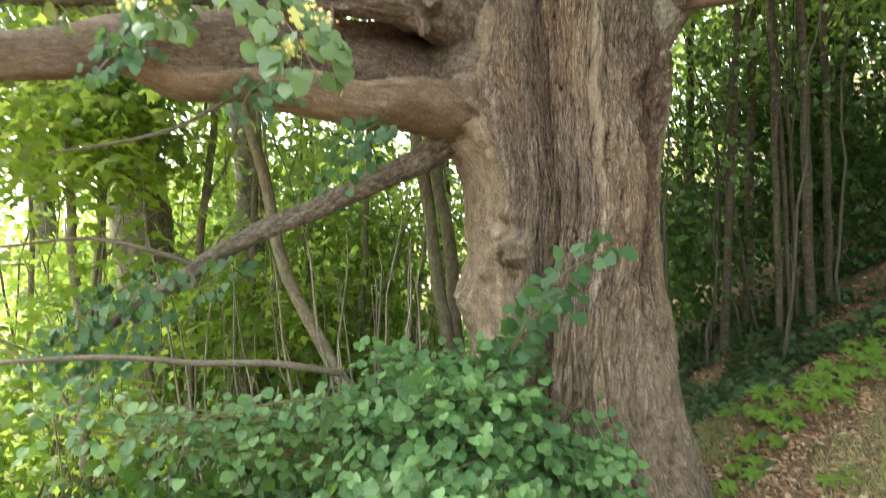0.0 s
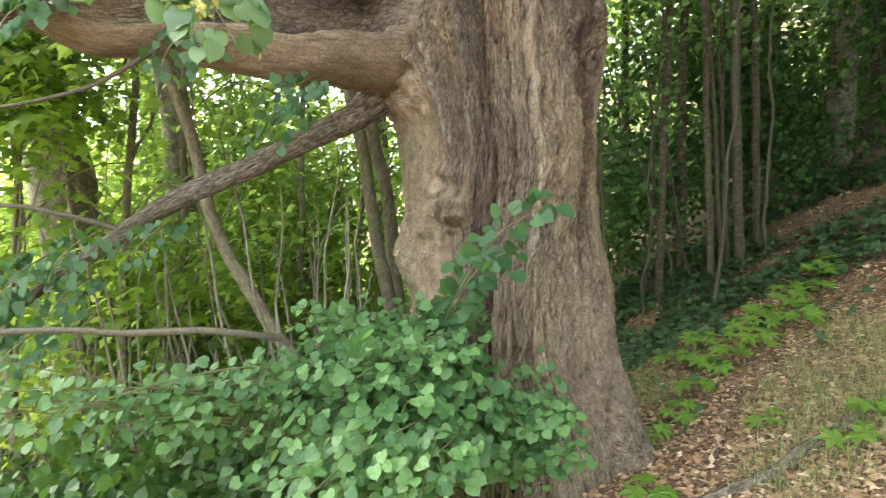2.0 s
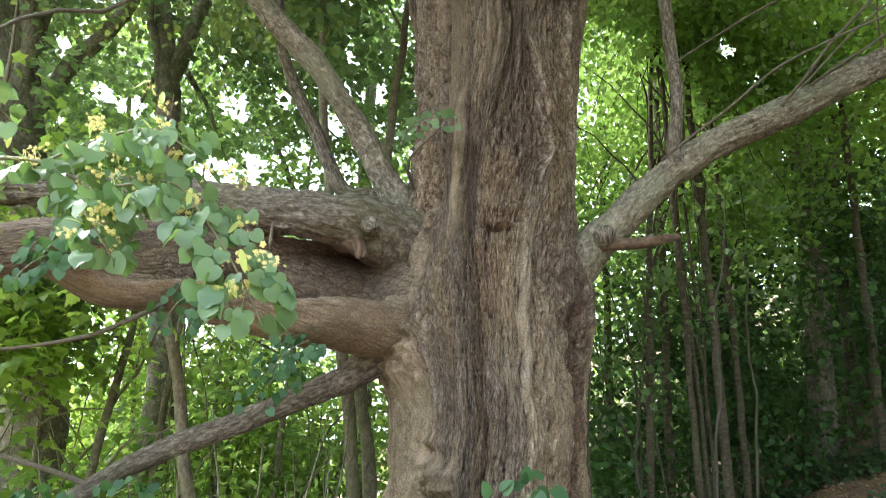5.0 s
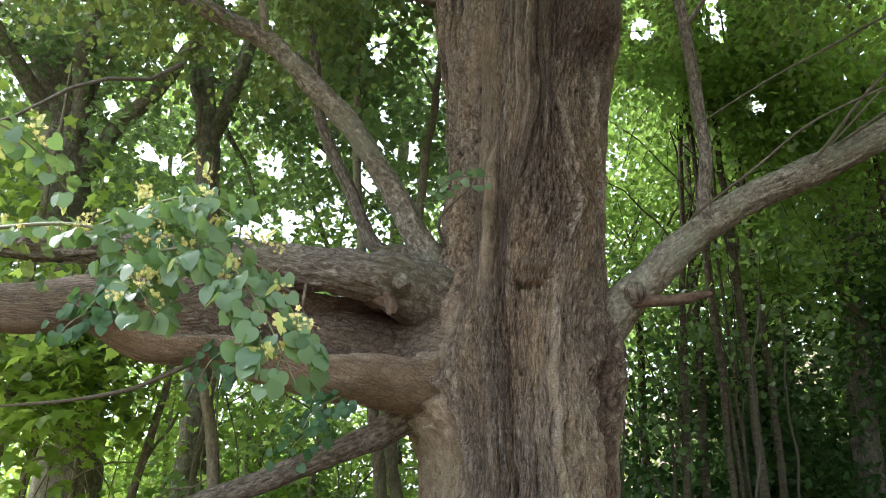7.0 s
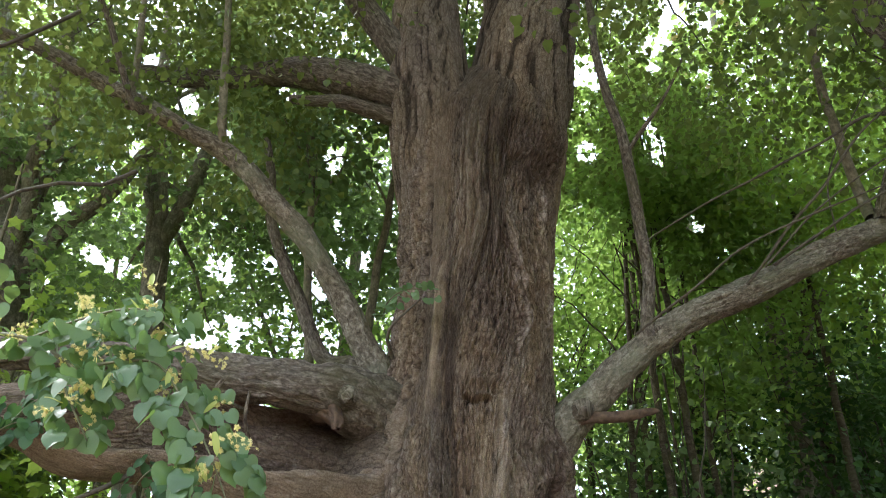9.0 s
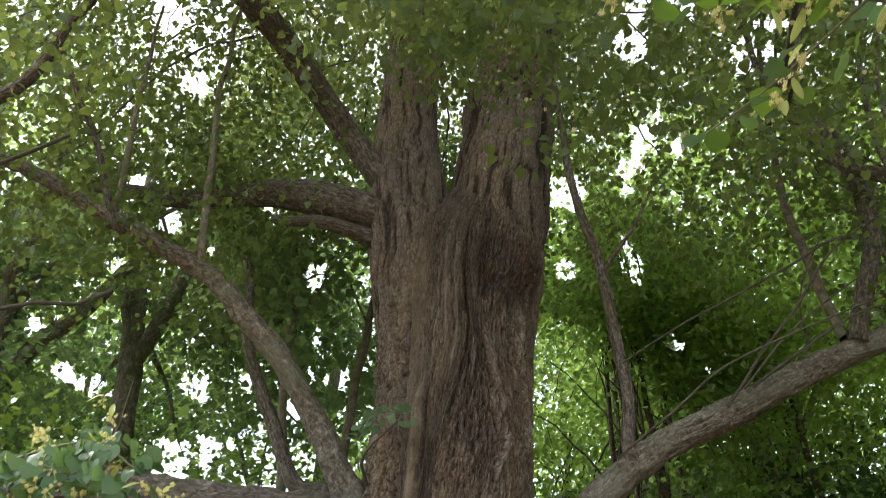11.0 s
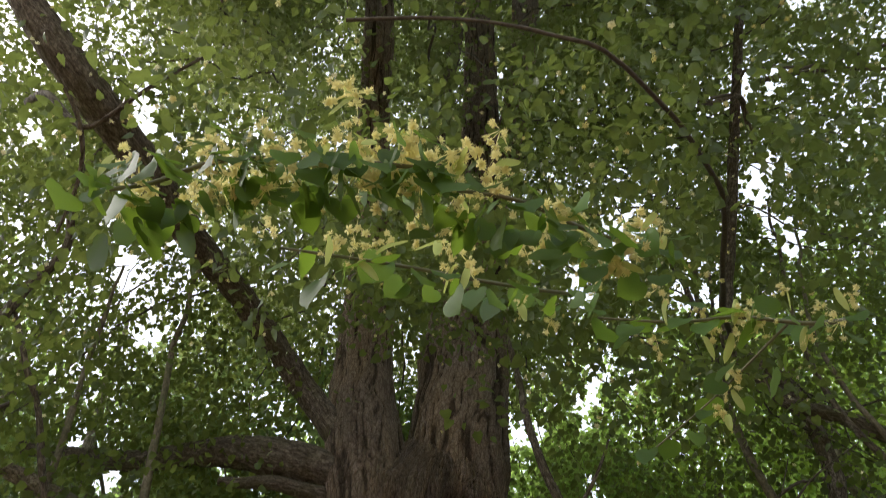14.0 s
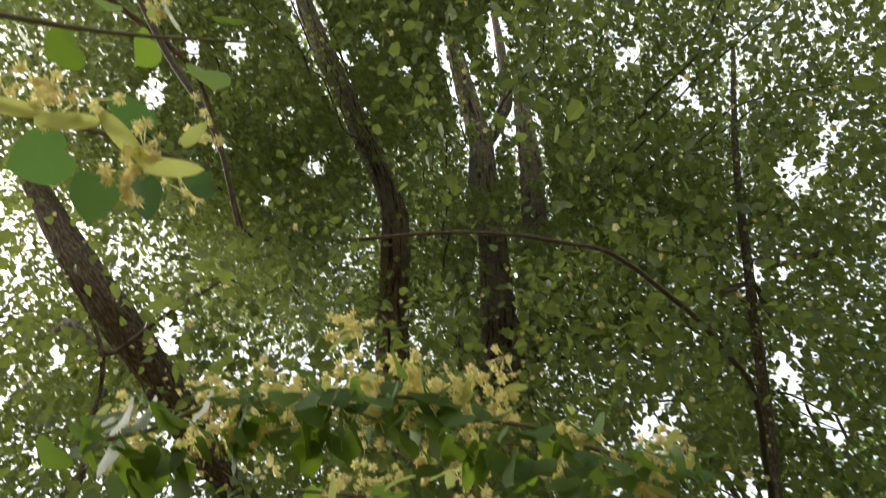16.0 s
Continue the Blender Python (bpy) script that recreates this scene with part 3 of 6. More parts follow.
    for c, w, d, z0, z1 in ((1.0, 0.10, -0.05, 2.9, 5.6), (1.85, 0.24, 0.055, 2.95, 4.05), (2.15, 0.07, -0.05, 2.95, 4.1), (1.6, 0.06, -0.03, 2.95, 4.0), (3.0, 0.09, -0.055, -0.7, 2.9), (2.85, 0.16, -0.045, -0.7, 1.2), (3.0, 0.07, -0.06, 3.6, 5.6), (4.0, 0.09, 0.04, 3.35, 4.5), (4.02, 0.10, 0.04, 1.0, 3.05), (5.0, 0.08, -0.05, 3.3, 5.2), (4.95, 0.24, -0.07, 1.0, 2.75), (4.85, 0.08, 0.03, 3.5, 4.9), (2.45, 0.07, 0.035, 3.9, 5.5), (2.7, 0.06, 0.03, 4.0, 5.5), (2.2, 0.05, 0.025, 4.2, 5.5), (2.0, 0.09, 0.045, 1.7, 2.95), (2.3, 0.06, -0.04, 1.7, 2.9), (3.5, 0.08, -0.03, 1.2, 2.9), (3.45, 0.10, 0.04, 3.95, 4.5), (1.2, 0.10, 0.04, 1.6, 2.6), (4.6, 0.08, -0.035, 1.2, 2.7)):
        on = np.clip((Z - z0) / 0.25, 0, 1) * np.clip((z1 - Z) / 0.25, 0, 1)
        line = np.exp(-((q - c + 0.3 * rag) / (0.85 * w)) ** 2) * on * front
        h += (1.5 if d > 0 else 0.95) * d * line
        if d > 0:
            worn = np.maximum(worn, line * (w < 0.12))
    h += front * (-0.045 * spot(4.3, 5.1, 1.0, 0.45, 1.5) - 0.02 * spot(3.5, 3.75, 0.55, 0.7, 1.5))
    # ribs that part and meet along the flow, and finer ones on them
    wob = q + 0.05 * grid_noise(q * 3, Z / 0.5, 45, 36) + 0.014 * grid_noise(q * 9, Z / 0.16, 52, 108)
    rib1 = 1.5 * np.minimum(1, 5.0 * np.abs(grid_noise(wob * 6, Z / 0.55, 46, 72) * 0.8 + 0.5 * grid_noise(wob * 12, Z / 0.16, 53, 144))) - 1
    rib2 = 1.5 * np.minimum(1, 4.6 * np.abs(grid_noise(wob * 14, Z / 0.17, 47, 168) * 0.8 + 0.5 * grid_noise(wob * 28, Z / 0.07, 54, 336))) - 1
    rib3 = grid_noise(wob * 30, Z / 0.22, 48, 360)
    chip = grid_noise(wob * 20, Z / 0.055, 49, 240)
    crumb = 1 - 2.2 * np.abs(grid_noise(wob * 26, Z / 0.034, 68, 312) + 0.5 * grid_noise(wob * 9, Z / 0.09, 69, 108))
    # how furrowed each part is
    rough = np.full_like(T, 0.42)
    for c, z0, wq, wz, v in ((0.5, 4.4, 0.5, 1.5, 1.15), (2.45, 4.75, 0.42, 0.9, 0.95), (4.05, 4.0, 0.55, 0.6, 1.0), (2.5, 2.2, 0.75, 1.0, 0.95), (4.3, 2.2, 0.5, 0.8, 0.75), (3.9, 0.3, 1.6, 1.0, 0.8), (5.5, 2.0, 0.4, 0.8, 0.8), (1.6, 2.7, 0.4, 0.4, 0.8), (1.3, 0.3, 0.7, 0.6, 0.7), (3.0, 6.3, 3.0, 0.7, 0.9)):
        rough = np.maximum(rough, v * spot(c, z0, wq, wz, 1.6))
    rough = np.where(front, rough * (1 - 0.75 * np.clip((tan - 0.45) * 2, 0, 1)), 0.5)
    flute = np.clip((1.25 - Z) / 0.5, 0, 1) * np.clip((q - 3) / 0.4, 0, 1)
    h += rough * ((0.016 + 0.014 * flute) * rib1 + 0.014 * rib2 + 0.006 * rib3 + 0.003 * chip) + (1 - 0.7 * bare) * (0.004 * chip + 0.003 * rib3 + 0.007 * crumb)
    # burls, scars and swellings under the limbs: sine of the angle, height, widths, depth
    for c, z0, a, b, d in ((-0.50, 1.46, 0.09, 0.085, 0.16), (-0.45, 1.33, 0.05, 0.06, -0.035), (-0.62, 1.42, 0.05, 0.05, 0.07), (-0.70, 1.55, 0.07, 0.05, 0.05), (-0.95, 1.10, 0.14, 0.2, 0.06), (-0.60, 1.68, 0.14, 0.05, 0.045), (-0.74, 1.32, 0.05, 0.06, 0.04), (-0.10, 3.16, 0.13, 0.05, 0.035), (-0.20, 3.03, 0.10, 0.02, -0.05), (-0.02, 3.06, 0.12, 0.018, 0.04), (-0.02, 3.02, 0.12, 0.016, -0.05), (0.12, 3.17, 0.06, 0.04, 0.05), (0.14, 3.10, 0.05, 0.03, -0.05), (0.90, 2.62, 0.2, 0.3, 0.07), (0.62, 2.60, 0.1, 0.1, 0.04), (-0.85, 2.68, 0.30, 0.5, 0.11), (-0.72, 2.42, 0.2, 0.3, 0.08), (-0.80, 2.12, 0.10, 0.12, 0.04), (-0.72, 3.05, 0.07, 0.12, 0.04), (-0.95, 2.2, 0.12, 0.2, 0.06), (0.72, 5.2, 0.2, 0.25, 0.06), (0.45, 5.05, 0.12, 0.1, 0.05), (-0.55, 5.55, 0.2, 0.2, 0.05), (0.3, 4.98, 0.1, 0.05, -0.05)):
        g = np.exp(-(((s - c + 0.1 * rag) / a) ** 2 + ((Z - z0 + 0.05 * rag) / b) ** 2)) * front
        h += 1.3 * d * g * (1 + 0.6 * min(1.0, 0.09 / a) * grid_noise(cyc * 90, Z / 0.05, 51, 90))
    # crumpled bark where the great limb leaves
    fold = np.exp(-(((s + 0.83) / 0.16) ** 2 + ((Z - 2.6) / 0.42) ** 2)) * front
    h += fold * 0.035 * (1 - 2 * np.abs(grid_noise(cyc * 34 + Z * 2.2, Z / 0.09 - cyc * 20, 64)))
    gnarl = np.exp(-(((s + 0.60) / 0.17) ** 2 + ((Z - 1.46) / 0.26) ** 2)) * front
    h += gnarl * 0.03 * (1 - 2.4 * np.abs(grid_noise(cyc * 46 - Z * 1.5, Z / 0.07 + cyc * 14, 67)))
    cx, hx = (lft + rgt) / 2, (rgt - lft) / 2
    h *= 1 - 0.7 * np.clip((Z - 5.5) / 0.8, 0, 1)
    h -= 0.012
    x = cx[:, None] + (hx[:, None] + h) * s
    y = 5.05 - (dep[:, None] + h) * np.cos(T)
    i, j = np.meshgrid(np.arange(len(zs) - 1), np.arange(n), indexing="ij")
    j2 = (j + 1) % n
    f = np.stack([i * n + j, i * n + j2, (i + 1) * n + j2, (i + 1) * n + j], -1).reshape(-1, 4)
    qq = np.c_[q, np.full(len(zs), 12.0)] * 0.36
    uu = np.stack([qq[i, j], qq[i, j + 1], qq[i + 1, j + 1], qq[i + 1, j]], -1)
    vv = np.stack([zs[i], zs[i], zs[i + 1], zs[i + 1]], -1)
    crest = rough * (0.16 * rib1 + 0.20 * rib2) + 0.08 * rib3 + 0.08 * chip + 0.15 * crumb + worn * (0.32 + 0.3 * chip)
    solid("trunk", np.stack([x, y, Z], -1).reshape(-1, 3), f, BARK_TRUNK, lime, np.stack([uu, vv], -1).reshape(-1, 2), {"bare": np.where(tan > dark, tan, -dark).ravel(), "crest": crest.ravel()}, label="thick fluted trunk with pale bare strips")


build_trunk()

LIME_LIMBS = (
    ("leader", [(0.42, 5.10, 4.4, 0.30), (0.29, 5.0, 5.3, 0.38), (0.21, 4.97, 6.0, 0.36), (0.13, 5.0, 6.8, 0.31), (0.12, 5.0, 7.6, 0.29), (0.10, 4.7, 9.0, 0.24), (-0.05, 4.0, 10.5, 0.21), (-0.11, 3.08, 11.8, 0.2), (-0.26, 2.73, 13.0, 0.19), (-1.12, 1.65, 15.0, 0.19), (-2.1, 0.44, 17.0, 0.18), (-2.85, -0.74, 19.0, 0.12)], BARK_TRUNK, dict(around=120, step=0.05, furrow=0.015, lump=0.05, seed=3, cells=34)),
    ("leader", [(0.96, 5.12, 4.7, 0.36), (0.99, 5.08, 5.4, 0.43), (1.05, 5.05, 6.1, 0.455), (1.12, 5.05, 6.9, 0.46), (1.17, 5.04, 7.4, 0.46), (1.26, 5.0, 8.1, 0.43), (1.42, 4.85, 9.2, 0.38), (1.51, 4.66, 10.4, 0.32), (1.55, 4.4, 11.6, 0.28), (1.59, 3.69, 14.0, 0.25), (1.52, 2.88, 16.3, 0.26), (1.47, 2.42, 17.3, 0.24), (1.02, 1.16, 19.5, 0.2), (0.7, -0.07, 21.5, 0.12)], BARK_TRUNK, dict(around=130, step=0.05, furrow=0.016, lump=0.05, seed=4, cells=38)),
    ("leader", [(1.5, 2.62, 16.8, 0.17), (1.88, 2.07, 17.6, 0.15), (2.09, 1.44, 18.6, 0.14), (1.86, -0.31, 21.5, 0.07)], BARK_LIMB, dict(around=20, step=0.1, lump=0.06, seed=5)),
    ("leader", [(1.3, 4.55, 9.6, 0.14), (0.98, 4.3, 10.3, 0.115), (0.87, 4.05, 11.1, 0.11), (0.92, 3.85, 11.9, 0.11), (1.11, 3.46, 13.2, 0.10), (1.2, 2.5, 15.5, 0.06)], BARK_LIMB, dict(around=20, step=0.08, lump=0.06, seed=55)),
    ("leader", [(1.5, 4.75, 9.6, 0.24), (1.86, 4.08, 11.0, 0.2), (2.1, 3.48, 12.4, 0.2), (2.24, 3.01, 14.0, 0.21), (2.35, 2.54, 15.6, 0.21), (2.4, 1.9, 17.6, 0.18), (2.4, 1.05, 19.5, 0.1)], BARK_TRUNK, dict(around=60, step=0.06, furrow=0.014, lump=0.05, seed=56, cells=24)),
    ("limb", [(0.50, 5.10, 2.62, 0.40), (0.15, 5.08, 2.58, 0.40), (-0.16, 4.76, 2.56, 0.37), (-0.62, 4.38, 2.55, 0.325), (-1.0, 4.28, 2.60, 0.315), (-1.35, 4.22, 2.64, 0.30), (-1.65, 4.12, 2.60, 0.25), (-1.95, 3.98, 2.63, 0.17), (-2.3, 3.8, 2.55, 0.14), (-3.2, 3.5, 2.5, 0.13), (-4.6, 3.2, 2.7, 0.09), (-5.6, 3.0, 3.0, 0.05)], BARK_TRUNK, dict(around=84, step=0.028, furrow=0.003, lump=0.06, seed=6, cells=28)),
    ("limb", [(0.25, 5.05, 2.95, 0.28), (-0.10, 4.70, 3.0, 0.22), (-0.36, 4.46, 3.02, 0.165), (-0.65, 4.37, 3.03, 0.135), (-1.03, 4.40, 3.06, 0.12), (-1.41, 4.5, 3.13, 0.108), (-2.17, 4.6, 3.17, 0.10), (-2.93, 4.6, 3.18, 0.095), (-4.5, 4.5, 3.35, 0.07), (-5.8, 4.4, 3.6, 0.04)], BARK_LIMB, dict(around=56, step=0.02, furrow=0.016, lump=0.08, seed=7, cells=22)),
    ("limb", [(0.22, 5.0, 2.36, 0.16), (-0.12, 4.95, 2.22, 0.125), (-0.34, 4.9, 2.07, 0.09), (-0.67, 4.8, 1.91, 0.075), (-1.02, 4.7, 1.74, 0.07), (-1.36, 4.6, 1.57, 0.064), (-1.71, 4.4, 1.37, 0.05), (-2.1, 4.25, 1.05, 0.032), (-2.5, 4.1, 0.75, 0.012)], BARK_LIMB, dict(around=32, step=0.03, furrow=0.004, lump=0.08, seed=8, wander=0.02)),
    ("limb", [(0.1, 5.0, 3.15, 0.13), (-0.11, 4.92, 3.43, 0.10), (-0.35, 4.85, 3.82, 0.09), (-0.58, 4.72, 4.10, 0.083), (-0.94, 4.6, 4.46, 0.076), (-1.29, 4.48, 4.76, 0.072), (-1.62, 4.4, 4.9, 0.066), (-2.0, 4.3, 5.07, 0.058), (-2.5, 4.2, 5.25, 0.05), (-3.4, 4.0, 5.5, 0.03)], BARK_LICHEN, dict(around=36, step=0.025, furrow=0.008, lump=0.13, seed=9, wander=0.03)),
    ("limb", [(0.85, 4.98, 2.30, 0.26), (1.06, 4.92, 2.62, 0.19), (1.21, 4.86, 2.87, 0.155), (1.35, 4.78, 3.06, 0.135), (1.49, 4.7, 3.20, 0.118), (1.68, 4.62, 3.395, 0.106), (1.88, 4.55, 3.58, 0.102), (2.17, 4.48, 3.765, 0.094), (2.44, 4.42, 3.89, 0.092), (2.74, 4.36, 4.04, 0.092), (3.10, 4.3, 4.24, 0.092), (3.68, 4.25, 4.52, 0.088), (4.28, 4.1, 4.74, 0.08), (5.8, 4.0, 5.1, 0.055), (7.5, 3.8, 5.6, 0.03)], BARK_LICHEN, dict(around=48, step=0.022, furrow=0.010, lump=0.10, seed=10, cells=18)),
    ("limb", [(0.25, 5.05, 5.72, 0.24), (-0.11, 4.93, 5.84, 0.18), (-0.58, 4.9, 5.93, 0.17), (-0.85, 4.95, 6.0, 0.15), (-1.2, 5.05, 6.05, 0.12), (-1.9, 5.3, 6.1, 0.09), (-3.0, 5.6, 6.4, 0.06)], BARK_LIMB, dict(around=40, step=0.03, furrow=0.007, lump=0.08, seed=11)),
    ("limb", [(0.1, 5.0, 5.6, 0.12), (-0.13, 4.9, 5.58, 0.08), (-0.52, 4.82, 5.62, 0.055), (-0.8, 4.85, 5.62, 0.045), (-0.98, 4.9, 5.66, 0.035)], BARK_LIMB, dict(around=24, step=0.03, furrow=0.004, lump=0.1, seed=12)),
    ("limb", [(0.2, 4.95, 5.9, 0.17), (-0.1, 4.88, 6.27, 0.13), (-0.55, 4.72, 6.80, 0.12), (-1.06, 4.09, 7.04, 0.12), (-1.48, 3.30, 6.90, 0.13), (-1.82, 2.56, 6.84, 0.14), (-2.14, 2.07, 6.88, 0.135), (-2.49, 1.76, 7.14, 0.12), (-3.08, 1.33, 7.74, 0.08)], BARK_LIMB, dict(around=30, step=0.04, furrow=0.005, lump=0.07, seed=13)),
    ("upright_branch", [(3.60, 4.2, 4.52, 0.07), (3.68, 4.18, 4.75, 0.07), (4.0, 4.1, 5.55, 0.072), (3.93, 4.0, 6.35, 0.085), (3.55, 3.9, 6.66, 0.09), (3.50, 3.84, 6.95, 0.075), (3.67, 3.7, 7.56, 0.062), (3.75, 3.5, 7.9, 0.06), (4.0, 2.45, 9.47, 0.055), (4.35, 1.3, 11.3, 0.045), (4.7, 0.0, 12.9, 0.03)], BARK_LIMB, dict(around=20, step=0.05, furrow=0.003, lump=0.1, seed=14)),
    ("upright_branch", [(3.60, 4.3, 4.6, 0.05), (3.64, 4.4, 4.83, 0.045), (3.54, 4.4, 5.55, 0.04), (3.58, 4.4, 6.5, 0.036), (3.75, 4.4, 7.7, 0.03), (4.0, 4.3, 9.2, 0.02)], BARK_YOUNG, dict(around=14, step=0.06, lump=0.1, seed=15, wander=0.03)),
    ("upright_branch", [(1.84, 4.5, 3.56, 0.06), (1.84, 4.52, 3.72, 0.052), (1.88, 4.56, 4.1, 0.047), (1.88, 4.6, 4.6, 0.046), (1.80, 4.6, 5.28, 0.042), (1.64, 4.6, 6.34, 0.036), (1.55, 4.6, 7.63, 0.03), (1.43, 4.6, 8.8, 0.02)], BARK_LIMB, dict(around=14, step=0.05, lump=0.1, seed=19, wander=0.02)),
    ("limb", [(0.0, 5.05, 3.28, 0.10), (-0.22, 5.15, 3.42, 0.075), (-0.48, 5.2, 3.48, 0.06), (-0.72, 5.22, 3.95, 0.05), (-0.98, 5.25, 4.55, 0.045), (-1.2, 5.3, 5.5, 0.03)], BARK_LIMB, dict(around=18, step=0.04, lump=0.12, seed=20, wander=0.02)),
    ("upright_branch", [(4.6, 4.05, 4.85, 0.03), (4.1, 3.5, 5.35, 0.024), (4.03, 3.5, 5.96, 0.022), (4.17, 3.5, 6.91, 0.02), (4.7, 3.5, 8.39, 0.014)], BARK_YOUNG, dict(around=10, step=0.06, lump=0.1, seed=16, wander=0.04)),
    ("upright_branch", [(-1.30, 4.48, 4.73, 0.035), (-1.37, 4.4, 5.0, 0.034), (-1.45, 4.4, 5.77, 0.03), (-1.60, 4.4, 7.0, 0.024), (-1.62, 4.35, 8.2, 0.016)], BARK_YOUNG, dict(around=12, step=0.06, lump=0.1, seed=17, wander=0.03)),
    ("upright_branch", [(-2.0, 4.3, 4.96, 0.03), (-2.06, 4.3, 5.5, 0.026), (-2.2, 4.3, 6.6, 0.02), (-2.3, 4.3, 7.6, 0.012)], BARK_YOUNG, dict(around=12, step=0.06, lump=0.1, seed=18, wander=0.03)),
)
# thinner boughs through the crown
BOUGHS = (
    [(1.82, 4.6, 5.2, 0.02), (1.95, 4.5, 5.42, 0.018), (2.09, 4.4, 5.62, 0.014), (2.3, 4.3, 6.1, 0.008)],
    [(3.52, 3.88, 6.55, 0.06), (3.73, 3.83, 6.08, 0.062), (4.02, 3.77, 5.9, 0.062), (4.36, 3.7, 5.63, 0.064), (5.0, 3.6, 5.2, 0.07), (5.9, 3.7, 5.05, 0.06)],
    [(4.51, 3.4, 8.8, 0.014), (4.07, 3.45, 7.33, 0.02), (3.83, 3.5, 6.16, 0.024), (3.91, 3.55, 5.5, 0.027), (4.1, 3.65, 5.19, 0.03), (4.5, 3.95, 4.85, 0.035)],
    [(3.62, 4.0, 10.4, 0.02), (3.57, 4.1, 9.3, 0.026), (3.53, 4.2, 8.4, 0.03), (3.5, 4.0, 7.2, 0.035), (3.5, 3.86, 6.8, 0.04)],
    [(3.44, 4.2, 6.5, 0.022), (3.6, 4.2, 7.2, 0.02), (3.95, 4.2, 8.26, 0.018), (4.5, 4.2, 10.0, 0.012)],
    [(-3.3, 3.9, 5.25, 0.05), (-2.75, 3.7, 5.65, 0.045), (-2.45, 3.47, 6.2, 0.04), (-2.28, 3.33, 6.55, 0.034), (-2.45, 3.2, 7.25, 0.025), (-2.5, 3.1, 8.2, 0.012)],
    [(-2.51, 3.6, 6.04, 0.02), (-2.3, 3.8, 5.7, 0.022), (-2.16, 4.0, 5.48, 0.024), (-1.95, 4.2, 4.95, 0.028), (-1.9, 4.32, 4.92, 0.03)],
    [(3.9, 2.7, 8.3, 0.03), (3.5, 2.1, 8.35, 0.028), (2.9, 2.0, 7.9, 0.022), (2.47, 1.82, 7.7, 0.012)],
    [(4.1, 2.2, 9.3, 0.03), (4.5, 2.0, 9.2, 0.026), (5.2, 1.8, 9.0, 0.02), (5.9, 1.6, 8.9, 0.01)],
    [(-2.2, 1.95, 6.2, 0.03), (-1.75, 1.55, 5.5, 0.02), (-1.45, 1.5, 5.17, 0.015), (-1.15, 1.28, 5.17, 0.012), (-0.8, 1.05, 5.15, 0.006)],
    [(-1.67, 1.07, 5.27, 0.007), (-1.56, 1.28, 5.24, 0.009), (-1.45, 1.5, 5.17, 0.012), (-1.44, 1.71, 5.06, 0.01), (-1.5, 1.95, 4.85, 0.006)],
    [(-1.3, -0.3, 4.75, 0.013), (-0.95, -0.02, 4.73, 0.011), (-0.82, 0.13, 4.76, 0.010), (-0.72, 0.38, 4.74, 0.008), (-0.64, 0.66, 4.68, 0.005)],
)
GREAT_LIMB = 5


def hollowed(v):
    """The great limb's upper face falls back under the arm that grows above it, over a rounded lip."""
    mid_y = np.interp(-v[:, 0], (-0.5, 0.62, 1.35), (5.1, 4.38, 4.22))
    rise = (v[:, 2] - 2.57) / 0.34
    lip = np.clip((rise + 0.30 + 0.12 * grid_noise(v[:, 0] / 0.3, v[:, 0] * 0, 58)) / 0.22, 0, 1)
    lip = lip * lip * (3 - 2 * lip)
    reach = np.clip((v[:, 0] + 1.7) / 0.7, 0, 1) * np.clip((0.02 - v[:, 0]) / 0.25, 0, 1)
    faces_out = np.clip((mid_y + 0.12 - v[:, 1]) / 0.2, 0, 1)
    v = v.copy()
    v[:, 1] += 0.50 * lip * reach * faces_out
    v[:, 2] += 0.06 * np.clip(rise, 0, 1) * reach
    v[:, 2] -= 0.03 * np.exp(-((rise - 0.1) / 0.3) ** 2) * reach * faces_out
    v += (0.012 * grid_noise(v[:, 0] / 0.09, v[:, 2] / 0.05, 59))[:, None] * np.array([0.2, -1, 0.3]) * np.clip(1 + v[:, :1] * 0.8, 0, 1)
    # tan roll; the hollow's dark bark and shade are put into its colour
    roll_and_hollow_shade = 0.45 * (1 - lip) - 0.75 * lip * reach
    return v, {"bare": roll_and_hollow_shade + 0.15 * grid_noise(v[:, 0] / 0.2, v[:, 2] / 0.12, 65)}


for k, (name, ctrl, mat, kw) in enumerate(LIME_LIMBS):
    if k == GREAT_LIMB:
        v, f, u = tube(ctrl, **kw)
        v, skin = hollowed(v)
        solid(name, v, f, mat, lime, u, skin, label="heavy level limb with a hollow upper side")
    elif mat is BARK_TRUNK:
        crests = []
        v, f, u = tube(ctrl, crests=crests, **kw)
        solid(name, v, f, mat, lime, u, {"crest": crests[0]}, label="upright main stem with long ridged bark")
    else:
        branch(name, lime, ctrl, mat, **kw)

for k, ctrl in enumerate(BOUGHS):
    branch("bough", lime, ctrl, BARK_LIMB, around=10, step=0.05, lump=0.12, seed=90 + k, wander=0.03)

for ctrl in (
    [(-0.80, 4.25, 2.80, 0.02), (-0.86, 4.05, 2.79, 0.018), (-0.93, 3.98, 2.84, 0.017), (-0.90, 3.95, 2.90, 0.012)],
    [(-0.74, 4.25, 2.60, 0.012), (-0.76, 4.05, 2.72, 0.011), (-0.75, 4.0, 2.86, 0.008)],
):
    branch("stub", lime, ctrl, BARK_LIMB, around=10, step=0.02, lump=0.2)
